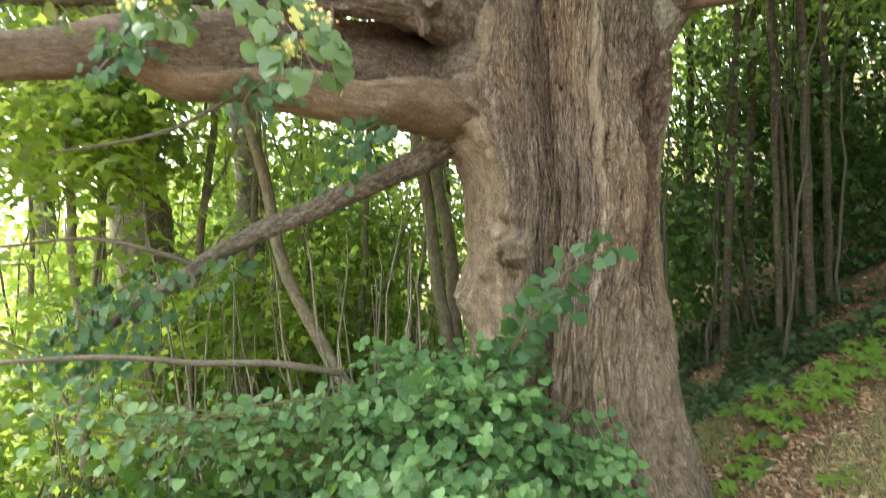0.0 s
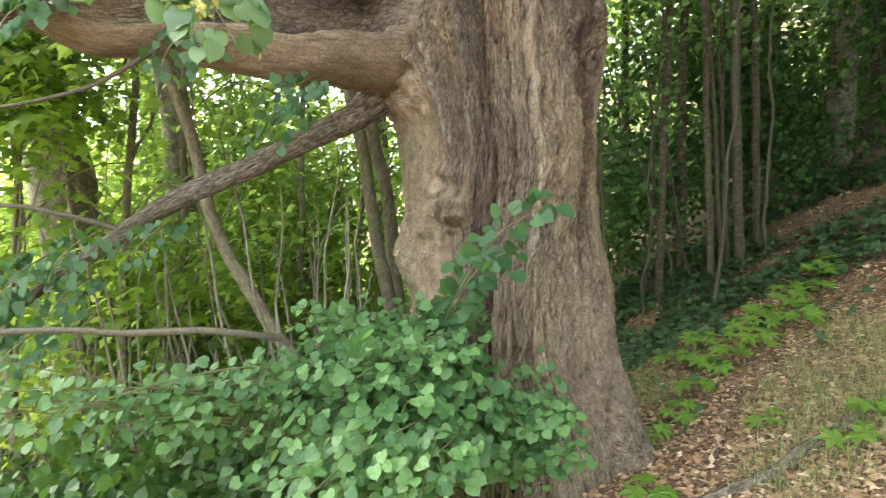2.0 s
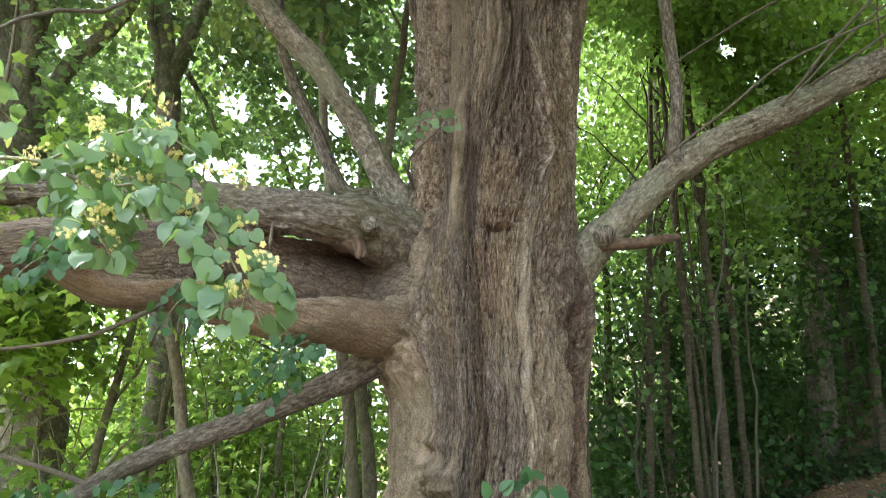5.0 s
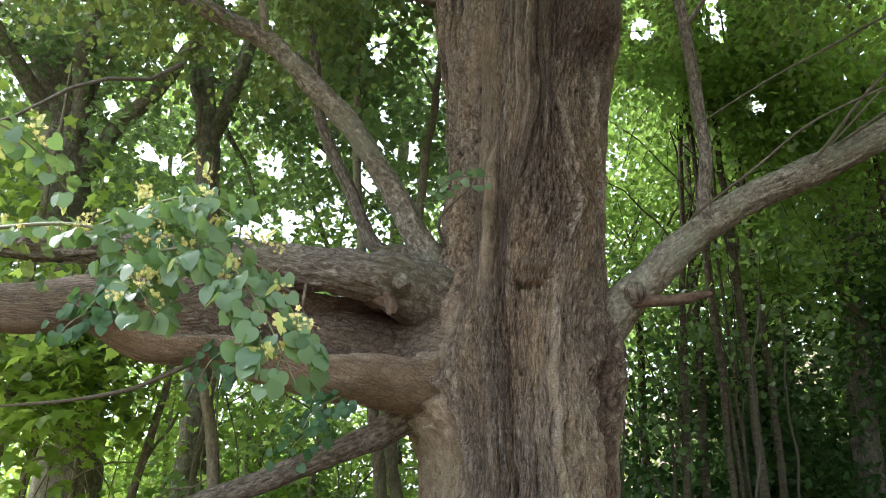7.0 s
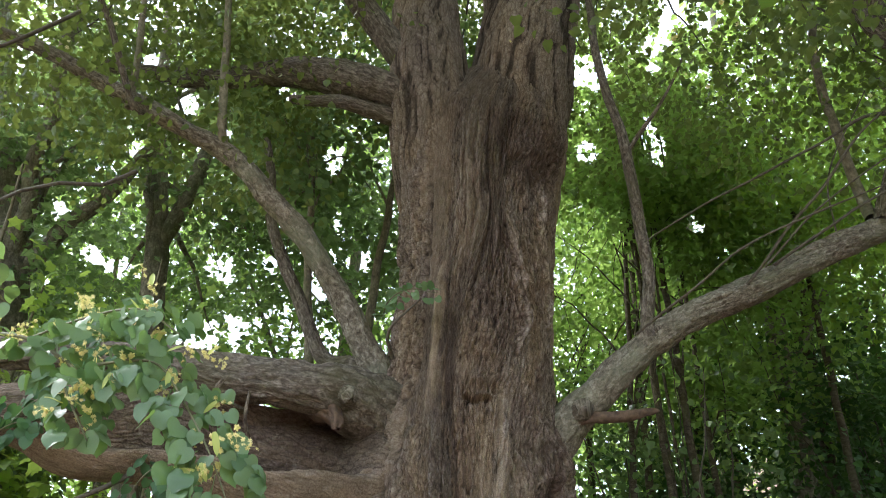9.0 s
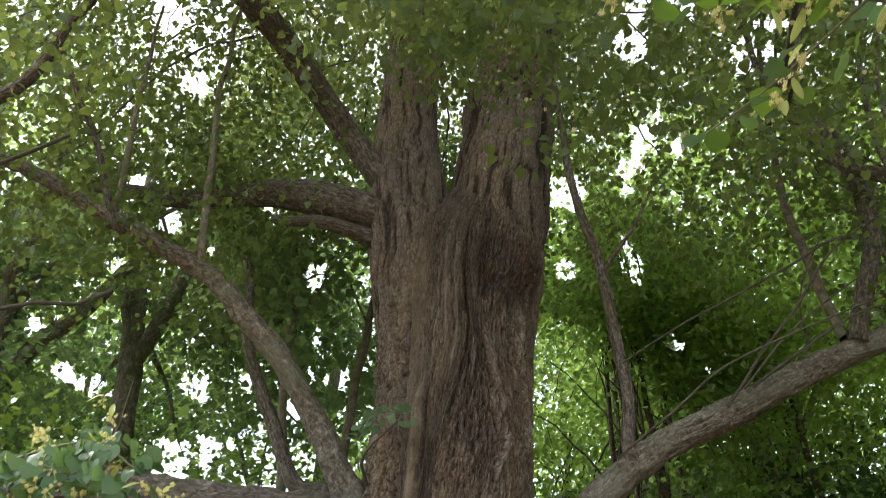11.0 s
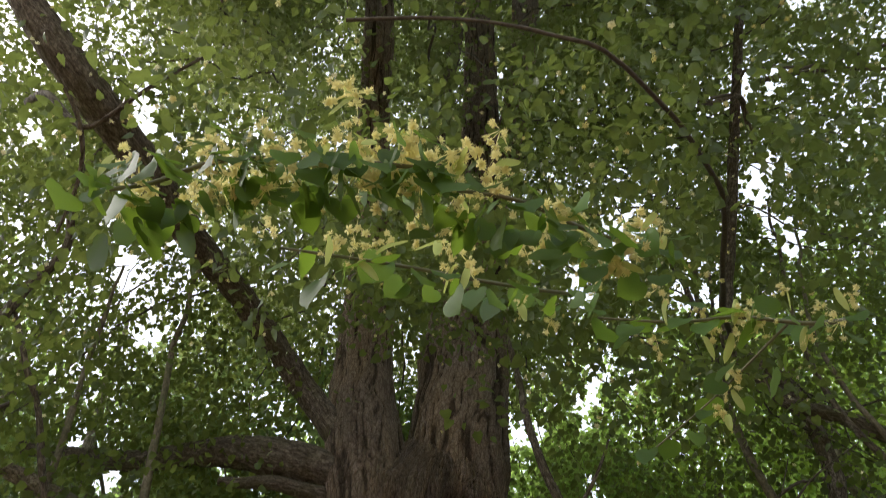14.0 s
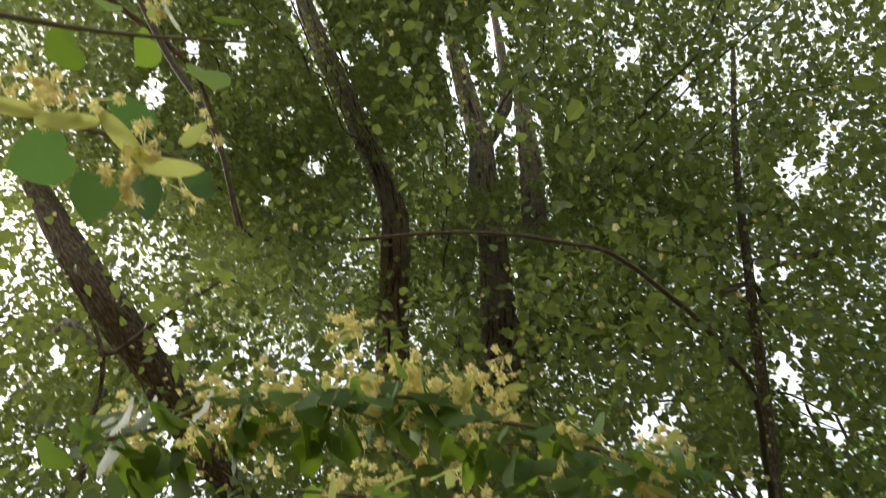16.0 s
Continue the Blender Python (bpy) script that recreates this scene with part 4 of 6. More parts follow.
branch("broken_stub", lime, [(-0.42, 4.58, 3.0, 0.11), (-0.34, 4.46, 2.92, 0.09), (-0.29, 4.38, 2.86, 0.07), (-0.265, 4.33, 2.81, 0.05), (-0.255, 4.30, 2.77, 0.03), (-0.25, 4.29, 2.75, 0.004)], WOOD_RAW, around=28, step=0.012, lump=0.35, furrow=0.016, seed=23, label="broken stub with raw brown wood")
branch("knob", lime, [(-0.24, 4.42, 2.99, 0.05), (-0.20, 4.33, 2.97, 0.05), (-0.185, 4.27, 2.94, 0.04), (-0.18, 4.24, 2.92, 0.004)], BARK_LIMB, around=20, step=0.012, lump=0.3, furrow=0.008, seed=25)
branch("knot", lime, [(1.37, 4.76, 3.06, 0.075), (1.37, 4.625, 3.065, 0.075), (1.37, 4.60, 3.065, 0.056), (1.37, 4.63, 3.065, 0.034), (1.37, 4.67, 3.065, 0.006)], BARK_LIMB, around=18, step=0.012, lump=0.2, furrow=0.005, seed=27)
branch("knot", lime, [(1.90, 4.53, 3.60, 0.05), (1.90, 4.46, 3.605, 0.042), (1.90, 4.445, 3.605, 0.028), (1.90, 4.47, 3.605, 0.006)], BARK_LIMB, around=16, step=0.012, lump=0.2, furrow=0.004, seed=28)
branch("dead_twig", lime, [(1.28, 4.72, 3.0, 0.05), (1.42, 4.66, 3.02, 0.038), (1.58, 4.64, 3.03, 0.034), (1.74, 4.63, 3.06, 0.03), (1.86, 4.62, 3.085, 0.016), (1.9, 4.62, 3.09, 0.004)], WOOD_RAW, around=14, step=0.02, lump=0.3, furrow=0.006, seed=24, label="broken dead stub of red-brown wood")

# hanging side twigs under and over the limbs
TWIGS = (
    [(-1.30, 4.1, 2.40, 0.016), (-1.46, 4.0, 2.27, 0.014), (-1.77, 4.0, 2.15, 0.012), (-2.39, 4.0, 2.04, 0.006)],
    [(-1.66, 4.38, 1.37, 0.02), (-1.94, 4.3, 1.48, 0.016), (-2.3, 4.3, 1.55, 0.013), (-2.9, 4.3, 1.5, 0.008)],
    [(-0.70, 3.9, 0.80, 0.020), (-0.93, 3.8, 0.86, 0.019), (-1.44, 3.8, 0.87, 0.018), (-1.8, 3.8, 0.9, 0.016), (-2.6, 3.8, 0.88, 0.014)],
    [(1.70, 4.4, 3.55, 0.010), (2.0, 4.0, 3.78, 0.009), (2.38, 3.8, 4.05, 0.008), (3.09, 3.5, 4.34, 0.005), (3.6, 3.3, 4.5, 0.003)],
    [(2.5, 4.3, 3.95, 0.012), (2.9, 3.9, 4.5, 0.011), (3.26, 3.7, 5.0, 0.009), (3.7, 3.4, 5.25, 0.005)],
    [(1.8, 4.35, 4.25, 0.006), (2.44, 4.17, 4.68, 0.009), (3.09, 4.03, 5.03, 0.011), (3.45, 3.9, 5.24, 0.013), (3.8, 4.0, 5.4, 0.016)],
    [(2.7, 4.25, 4.1, 0.012), (3.26, 4.0, 4.48, 0.010), (3.77, 3.9, 4.71, 0.008), (4.2, 3.75, 4.6, 0.005)],
    [(2.6, 4.2, 4.05, 0.008), (2.9, 3.9, 4.4, 0.007), (3.4, 3.6, 4.75, 0.005), (3.9, 3.4, 4.9, 0.003)],
    [(3.2, 4.2, 4.4, 0.007), (3.1, 4.0, 4.8, 0.006), (3.4, 3.8, 5.4, 0.004)],
    [(-0.15, 0.55, 4.34, 0.008), (0.23, 0.51, 4.34, 0.007), (0.55, 0.5, 4.29, 0.008), (0.82, 0.57, 4.3, 0.009), (1.6, 1.2, 4.8, 0.014), (2.4, 2.4, 5.6, 0.02), (3.4, 3.8, 6.6, 0.03)],
    [(-0.9, -0.2, 4.4, 0.012), (-0.78, -0.05, 4.26, 0.011), (-0.58, 0.17, 4.08, 0.009), (-0.48, 0.4, 3.94, 0.006)],
    [(0.05, 4.55, 3.30, 0.014), (0.0, 4.35, 3.42, 0.010), (0.2, 4.2, 3.60, 0.006)],
)
for k, ctrl in enumerate(TWIGS):
    branch("twig", lime, ctrl, TWIG, around=7, step=0.06, lump=0.12, seed=60 + k, wander=0.02)

# ---- windows to the sky in the crowns, cut along directions from the eye ----
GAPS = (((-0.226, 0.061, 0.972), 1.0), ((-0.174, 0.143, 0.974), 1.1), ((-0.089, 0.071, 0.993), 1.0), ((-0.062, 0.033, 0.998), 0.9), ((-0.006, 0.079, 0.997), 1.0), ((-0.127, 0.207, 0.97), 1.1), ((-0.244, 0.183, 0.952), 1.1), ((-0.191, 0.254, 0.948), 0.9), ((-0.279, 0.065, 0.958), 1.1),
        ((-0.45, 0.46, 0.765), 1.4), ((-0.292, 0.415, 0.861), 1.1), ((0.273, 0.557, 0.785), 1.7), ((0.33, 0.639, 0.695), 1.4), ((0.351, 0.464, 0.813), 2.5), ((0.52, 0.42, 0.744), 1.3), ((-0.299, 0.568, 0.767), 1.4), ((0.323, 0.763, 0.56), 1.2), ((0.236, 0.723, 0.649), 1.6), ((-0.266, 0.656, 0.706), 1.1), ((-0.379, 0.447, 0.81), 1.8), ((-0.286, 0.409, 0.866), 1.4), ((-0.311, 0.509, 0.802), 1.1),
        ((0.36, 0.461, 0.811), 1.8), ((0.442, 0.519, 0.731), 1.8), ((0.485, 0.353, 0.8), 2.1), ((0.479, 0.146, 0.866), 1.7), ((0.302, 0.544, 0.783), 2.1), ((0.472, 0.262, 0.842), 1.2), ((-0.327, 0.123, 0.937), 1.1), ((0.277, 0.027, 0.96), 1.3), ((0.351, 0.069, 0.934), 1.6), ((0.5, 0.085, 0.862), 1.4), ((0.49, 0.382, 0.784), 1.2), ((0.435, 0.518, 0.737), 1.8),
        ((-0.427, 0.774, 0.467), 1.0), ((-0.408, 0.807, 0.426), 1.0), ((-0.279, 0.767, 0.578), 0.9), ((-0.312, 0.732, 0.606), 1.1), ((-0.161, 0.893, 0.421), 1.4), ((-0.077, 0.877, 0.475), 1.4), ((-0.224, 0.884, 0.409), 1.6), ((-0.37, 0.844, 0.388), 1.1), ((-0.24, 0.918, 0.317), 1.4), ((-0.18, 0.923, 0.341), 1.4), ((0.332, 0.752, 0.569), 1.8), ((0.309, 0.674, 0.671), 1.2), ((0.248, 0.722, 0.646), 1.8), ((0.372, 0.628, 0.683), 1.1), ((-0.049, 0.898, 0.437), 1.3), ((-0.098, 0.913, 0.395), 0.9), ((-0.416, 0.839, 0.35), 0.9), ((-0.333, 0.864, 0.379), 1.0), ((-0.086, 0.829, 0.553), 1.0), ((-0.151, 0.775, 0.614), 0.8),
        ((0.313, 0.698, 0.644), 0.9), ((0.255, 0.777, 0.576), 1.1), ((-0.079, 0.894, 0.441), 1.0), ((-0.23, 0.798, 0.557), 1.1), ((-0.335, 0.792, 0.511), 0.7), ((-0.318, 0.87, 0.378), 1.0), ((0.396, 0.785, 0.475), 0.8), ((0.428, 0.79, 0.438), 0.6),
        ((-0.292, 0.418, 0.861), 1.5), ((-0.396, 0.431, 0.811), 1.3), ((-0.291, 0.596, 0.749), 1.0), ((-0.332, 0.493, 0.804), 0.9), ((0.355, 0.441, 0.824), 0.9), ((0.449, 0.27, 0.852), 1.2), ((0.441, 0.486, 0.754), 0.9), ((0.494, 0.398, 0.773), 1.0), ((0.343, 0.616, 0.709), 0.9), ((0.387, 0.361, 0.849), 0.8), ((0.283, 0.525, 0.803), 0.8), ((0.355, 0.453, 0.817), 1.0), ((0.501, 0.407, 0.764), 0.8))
# stretches of wood cleared of leaves towards the eye: which limb of the lime, or its line, from and to height, width of
# the cleared lane in degrees
SIGHT_LANES = ((0, 12.3, 19.0, 1.3), (1, 11.2, 14.2, 1.7), (1, 16.2, 20.5, 1.3), (2, 16.8, 21.0, 0.9), (4, 13.8, 17.8, 1.4), ([(-1.48, 3.30, 6.90, 0.13), (-1.82, 2.56, 6.84, 0.14), (-2.14, 2.07, 6.88, 0.135), (-2.49, 1.76, 7.14, 0.12), (-3.08, 1.33, 7.74, 0.08)], 6.0, 7.5, 1.8), (13, 7.2, 12.9, 1.0),
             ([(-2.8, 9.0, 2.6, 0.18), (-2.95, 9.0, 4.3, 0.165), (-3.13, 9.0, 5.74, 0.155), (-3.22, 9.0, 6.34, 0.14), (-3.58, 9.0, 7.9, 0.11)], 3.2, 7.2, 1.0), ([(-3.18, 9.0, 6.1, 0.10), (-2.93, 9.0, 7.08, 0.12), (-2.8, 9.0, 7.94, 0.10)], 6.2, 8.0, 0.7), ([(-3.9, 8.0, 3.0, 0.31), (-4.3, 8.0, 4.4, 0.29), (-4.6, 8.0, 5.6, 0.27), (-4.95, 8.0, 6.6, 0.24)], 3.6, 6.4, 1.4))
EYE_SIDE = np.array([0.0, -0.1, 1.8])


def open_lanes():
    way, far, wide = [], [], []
    for k, lo, hi, a in SIGHT_LANES:
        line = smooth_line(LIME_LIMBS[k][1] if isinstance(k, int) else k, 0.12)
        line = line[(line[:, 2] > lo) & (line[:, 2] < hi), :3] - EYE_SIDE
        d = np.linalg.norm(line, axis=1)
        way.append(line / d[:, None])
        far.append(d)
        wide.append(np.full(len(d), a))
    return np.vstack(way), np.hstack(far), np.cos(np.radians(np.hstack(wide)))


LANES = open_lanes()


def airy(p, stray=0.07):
    """Which leaves stay: windows to the sky and lanes to the wood are cut along lines from the eye."""
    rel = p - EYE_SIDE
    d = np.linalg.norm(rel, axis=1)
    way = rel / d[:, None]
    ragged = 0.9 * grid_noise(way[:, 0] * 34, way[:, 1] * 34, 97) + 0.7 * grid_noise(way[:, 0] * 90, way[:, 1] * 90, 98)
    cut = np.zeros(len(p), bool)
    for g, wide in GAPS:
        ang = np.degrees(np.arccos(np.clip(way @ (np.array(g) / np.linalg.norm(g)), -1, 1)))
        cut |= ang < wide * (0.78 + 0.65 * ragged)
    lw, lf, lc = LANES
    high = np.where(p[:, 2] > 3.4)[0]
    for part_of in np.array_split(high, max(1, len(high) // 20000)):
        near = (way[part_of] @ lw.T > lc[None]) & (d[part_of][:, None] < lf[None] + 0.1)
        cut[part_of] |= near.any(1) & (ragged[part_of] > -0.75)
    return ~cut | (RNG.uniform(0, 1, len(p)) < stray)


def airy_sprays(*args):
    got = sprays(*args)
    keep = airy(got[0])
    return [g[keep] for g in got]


# ---- neighbouring trees ----
def young_tree(name, ctrl, label, crown, count, per, reach, size, leaf, wood, group="", around=14, limbs=7, seed=1, lump=0.06, keep=0.0, shape=(LOW_V, LOW_F), flat=0.45, wander=0.03):
    """A tree with a stem, some limbs and a leafy crown; crown: centre and radii."""
    (cx, cy, cz), (rx, ry, rz) = crown
    foot = ctrl[0]
    t = empty(name, foot[:3])
    tagged(t, label, "tree", group)
    branch("trunk", t, ctrl, wood, around=around, step=0.15, lump=lump, seed=seed, wander=wander)
    line = smooth_line(ctrl, 0.2)
    top = [p for p in line if p[2] > cz - rz * 0.9] or [line[-1]]
    for k in range(limbs):
        p = top[int(RNG.integers(0, max(1, int(len(top) * 0.85))))]
        e = np.array([cx, cy, cz]) + unit(1)[0] * (rx, ry, rz) * RNG.uniform(0.55, 0.95)
        m = (p[:3] + e) / 2 + (0, 0, 0.25)
        r = max(0.008, p[3] * 0.42)
        branch("limb", t, [(*p[:3], r), (*m, r * 0.7), (*e, 0.006)], wood, around=7, step=0.2, lump=0.1, seed=seed + k, wander=0.06)
    def inside(k):
        return np.array([cx, cy, cz]) + unit(k) * np.array([rx, ry, rz]) * (RNG.uniform(0.12, 1, (k, 1)) ** 0.5)
    c = clumped(count, inside, 1.1, keep)
    c = c[c[:, 2] > ground_z(c[:, 0], c[:, 1]) + 0.3]
    c = c[~((np.abs(c[:, 0] - 0.6) < 1.25) & (c[:, 1] < 6.4))]
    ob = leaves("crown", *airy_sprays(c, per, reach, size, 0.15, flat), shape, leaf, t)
    return t


def gz(x, y):
    return float(ground_z(x, y))


# stems standing close behind the lime
young_tree("maple_tree", [(-0.10, 6.4, gz(-0.1, 6.4), 0.07), (-0.19, 6.4, 0.6, 0.062), (-0.27, 6.4, 1.07, 0.058), (-0.35, 6.4, 1.9, 0.055), (-0.5, 6.4, 2.6, 0.052), (-0.75, 6.5, 4.2, 0.045), (-1.0, 6.6, 6.5, 0.03)], "slender young maple with smooth olive bark", ((-1.2, 6.9, 7.2), (1.6, 1.5, 2.2)), 260, 12, 0.4, 0.11, LEAF_DARK, BARK_YOUNG, "young maples", seed=31)
young_tree("maple_tree", [(-0.05, 6.8, gz(-0.05, 6.8), 0.075), (-0.13, 6.8, 0.93, 0.066), (-0.18, 6.8, 1.57, 0.063), (-0.29, 6.8, 2.35, 0.058), (-0.2, 6.9, 4.5, 0.048), (0.1, 7.0, 7.5, 0.03)], "slender young maple with smooth olive bark", ((0.0, 7.6, 7.6), (1.8, 1.5, 2.3)), 260, 12, 0.4, 0.11, LEAF_DARK, BARK_YOUNG, "young maples", seed=32)
young_tree("maple_tree", [(-0.55, 5.25, gz(-0.55, 5.25), 0.065), (-0.74, 5.2, 0.08, 0.056), (-1.06, 5.2, 0.63, 0.05), (-1.34, 5.2, 1.24, 0.046), (-1.47, 5.2, 1.88, 0.042), (-1.65, 5.2, 2.47, 0.04), (-1.78, 5.3, 3.0, 0.03), (-2.2, 5.6, 3.2, 0.015)], "thin leaning maple sapling with brown bark", ((-2.6, 6.2, 3.0), (0.9, 0.8, 0.7)), 60, 12, 0.35, 0.10, LEAF_DARK, BARK_YOUNG, "young maples", seed=33)
young_tree("woodland_tree", [(-3.2, 8.0, gz(-3.2, 8), 0.36), (-3.9, 8.0, 3.0, 0.31), (-4.3, 8.0, 4.4, 0.29), (-4.6, 8.0, 5.6, 0.27), (-4.95, 8.0, 6.6, 0.24), (-5.4, 8.0, 7.7, 0.19), (-6.0, 8.0, 10.0, 0.13), (-6.4, 8.0, 13.0, 0.06)], "dark tall woodland tree with rough bark", ((-5.2, 8.2, 9.2), (3.8, 3.2, 5.0)), 900, 16, 0.55, 0.12, LEAF_DARK, BARK_WOODS, "woodland trees", keep=0.38, shape=(TINY_V, TINY_F), around=22, limbs=10, seed=34)
b = young_tree("woodland_tree", [(-2.6, 9.0, gz(-2.6, 9), 0.21), (-2.8, 9.0, 2.6, 0.18), (-2.95, 9.0, 4.3, 0.165), (-3.13, 9.0, 5.74, 0.155), (-3.22, 9.0, 6.34, 0.14), (-3.58, 9.0, 7.9, 0.11), (-3.9, 9.0, 10.0, 0.07), (-4.1, 9.0, 12.0, 0.03)], "forked woodland tree with dark bark", ((-2.6, 9.6, 8.2), (3.4, 2.8, 4.6)), 900, 16, 0.55, 0.12, LEAF_DARK, BARK_WOODS, "woodland trees", keep=0.38, shape=(TINY_V, TINY_F), around=18, limbs=9, seed=35)
branch("limb", b, [(-3.18, 9.0, 6.1, 0.10), (-2.93, 9.0, 7.08, 0.12), (-2.8, 9.0, 7.94, 0.10), (-2.4, 9.0, 10.0, 0.05)], BARK_WOODS, around=14, step=0.15, lump=0.08, seed=36)

# taller trees behind, which close the wood
TALL = [(-0.6, 13.5, 0.2), (-5.4, 16.0, 0.24), (3.6, 15.5, 0.22), (8.5, 17.0, 0.24), (12.5, 11.0, 0.24), (-7.5, 12.5, 0.2), (6.4, 10.5, 0.18)]
for k, (x, y, r) in enumerate(TALL):
    z = gz(x, y)
    top = 14.5 + 1.4 * (k % 3)
    stem = [(x, y, z - 0.1, r * 1.1), (x + 0.1, y, z + 4, r), (x - 0.15, y, z + 9, r * 0.7), (x, y, top, r * 0.2)]
    young_tree("woodland_tree", stem, "tall woodland tree with a broad dark crown", ((x, y, (z + top) / 2 + 1.8), (3.6, 2.6, (top - z) / 2 - 1.2)), 800, 18, 0.8, 0.15, LEAF_POLE, BARK_WOODS, "woodland trees", shape=(TINY_V, TINY_F), around=16, limbs=9, seed=240 + k)

# two broad trees to either side of the lime
young_tree("woodland_tree", [(7.0, 6.8, gz(7.0, 6.8) - 0.1, 0.16), (7.1, 6.8, 5.0, 0.13), (6.8, 6.8, 8.5, 0.09), (6.7, 6.8, 11.5, 0.03)], "woodland tree with a broad green crown", ((6.6, 6.6, 8.4), (2.8, 2.4, 3.7)), 620, 16, 0.6, 0.11, LEAF_MAPLE, BARK_WOODS, "woodland trees", shape=(TINY_V, TINY_F), around=14, limbs=9, seed=261)
young_tree("woodland_tree", [(-6.9, 6.4, gz(-6.9, 6.4) - 0.1, 0.16), (-6.8, 6.4, 4.0, 0.13), (-6.5, 6.4, 7.5, 0.09), (-6.4, 6.4, 10.5, 0.03)], "woodland tree with a broad green crown", ((-4.9, 6.9, 5.9), (2.7, 1.8, 1.9)), 560, 16, 0.6, 0.11, LEAF_DARK, BARK_POLE, "woodland trees", shape=(TINY_V, TINY_F), around=14, limbs=3, seed=262)

# an unseen tree up the slope, added to darken the rising side
for k, (x, y) in enumerate(((10.5, 4.5),)):
    z = gz(x, y)
    young_tree("woodland_tree", [(x, y, z - 0.1, 0.2), (x, y, z + 4, 0.17), (x - 0.2, y, z + 8, 0.1), (x - 0.2, y, z + 11, 0.03)], "tall woodland tree with a broad dark crown", ((x - 0.8, y, z + 7.0), (3.2, 2.8, 4.0)), 420, 16, 0.8, 0.17, LEAF_DARK, BARK_WOODS, "woodland trees", shape=(TINY_V, TINY_F), around=14, limbs=9, seed=280 + k)

# out of view; added to keep sky light off the rising side
for k, (x, y) in enumerate(((5.6, 0.6), (6.6, 2.4), (7.6, 4.2))):
    z = gz(x, y)
    young_tree("shade_sapling", [(x, y, z, 0.06), (x + 0.1, y, z + 2.5, 0.045), (x - 0.1, y, z + 5.2, 0.012)], "unseen bushy sapling added to shade the slope", ((x, y, z + 2.9), (1.3, 1.3, 2.6)), 320, 14, 0.5, 0.13, LEAF_DARK, TWIG, "shade saplings", shape=(TINY_V, TINY_F), around=8, limbs=7, seed=290 + k)

# thicket below the slope, lit from the open side
place = random.Random(5)
THICKET = [(-2.4, 7.4), (-3.8, 6.6), (-2.7, 6.5), (-3.3, 7.2), (-1.3, 8.4), (-3.0, 5.6), (-4.8, 5.0), (-5.0, 7.8), (-1.9, 9.2), (-0.9, 10.0), (-4.4, 9.6), (-2.0, 10.4), (-6.6, 7.2), (-6.2, 10.6), (-8.6, 9.2), (-3.4, 12.6), (-0.8, 12.2), (-7.8, 13.2), (-10.8, 11.6), (-5.4, 14.6), (-1.4, 15.0), (-3.4, 10.8), (-5.2, 12.2), (-2.6, 13.8), (-4.2, 16.2)]
for k, (x, y) in enumerate(THICKET):
    z = gz(x, y)
    hgt = place.uniform(5.4, 7.4)
    lean = place.uniform(-0.5, 0.5)
    stem = [(x, y, z, 0.05), (x + lean * 0.3, y, z + hgt * 0.35, 0.042), (x + lean * 0.8, y + 0.1, z + hgt * 0.7, 0.03), (x + lean, y + 0.1, z + hgt, 0.01)]
    near = k < 12
    young_tree("maple_sapling", stem, "leafy maple sapling in bright light" if k % 4 else "leafy maple sapling with deeper green leaves", ((x + lean * 0.5, y, z + hgt * 0.55), (1.5, 1.3, hgt * 0.48)), 190 if near else 220, 11 if near else 16, 0.55, 0.125 if near else 0.11, LEAF_MAPLE if k % 4 else LEAF_POLE, BARK_YOUNG, "maple saplings", shape=(LOBED_V, LOBED_F) if near else (TINY_V, TINY_F), around=8, limbs=7, seed=70 + k, flat=0.28, keep=0.1)

# dark pole wood on the rising side
STRAIGHT = [(3.85, 9.0, 0.04, -0.044), (4.0, 9.05, 0.028, -0.07), (4.1, 9.1, 0.022, -0.06), (4.2, 8.95, 0.056, -0.046), (4.55, 9.2, 0.042, -0.036)]
POLES = [(5.6, 11.6, 0.08), (3.3, 9.4, 0.05), (3.9, 10.2, 0.06), (2.6, 10.8, 0.05), (3.0, 12.6, 0.06), (7.2, 11.0, 0.09), (8.4, 12.6, 0.1), (6.6, 14.0, 0.09), (4.4, 14.4, 0.08), (9.6, 10.4, 0.08), (8.0, 15.5, 0.1), (10.8, 13.5, 0.1), (6.4, 9.2, 0.05), (7.9, 8.6, 0.06), (2.2, 14.8, 0.08)]
for k, (x, y, r, tilt) in enumerate(STRAIGHT + [p + (None,) for p in POLES]):
    z = gz(x, y)
    hgt = place.uniform(8.5, 11.5)
    lx, ly = place.uniform(-0.7, 0.3), place.uniform(-0.3, 0.3)
    if tilt:
        lx, ly = tilt * hgt, 0.0
    stem = [(x, y, z - 0.1, r * 1.15), (x + lx * 0.3, y + ly * 0.3, z + hgt * 0.35, r), (x + lx * 0.7, y + ly, z + hgt * 0.7, r * 0.7), (x + lx, y + ly, z + hgt, r * 0.25)]
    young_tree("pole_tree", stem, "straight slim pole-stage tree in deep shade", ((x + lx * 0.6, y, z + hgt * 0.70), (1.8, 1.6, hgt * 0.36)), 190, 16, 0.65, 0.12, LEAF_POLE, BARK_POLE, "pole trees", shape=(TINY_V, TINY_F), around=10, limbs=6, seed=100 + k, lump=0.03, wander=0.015)

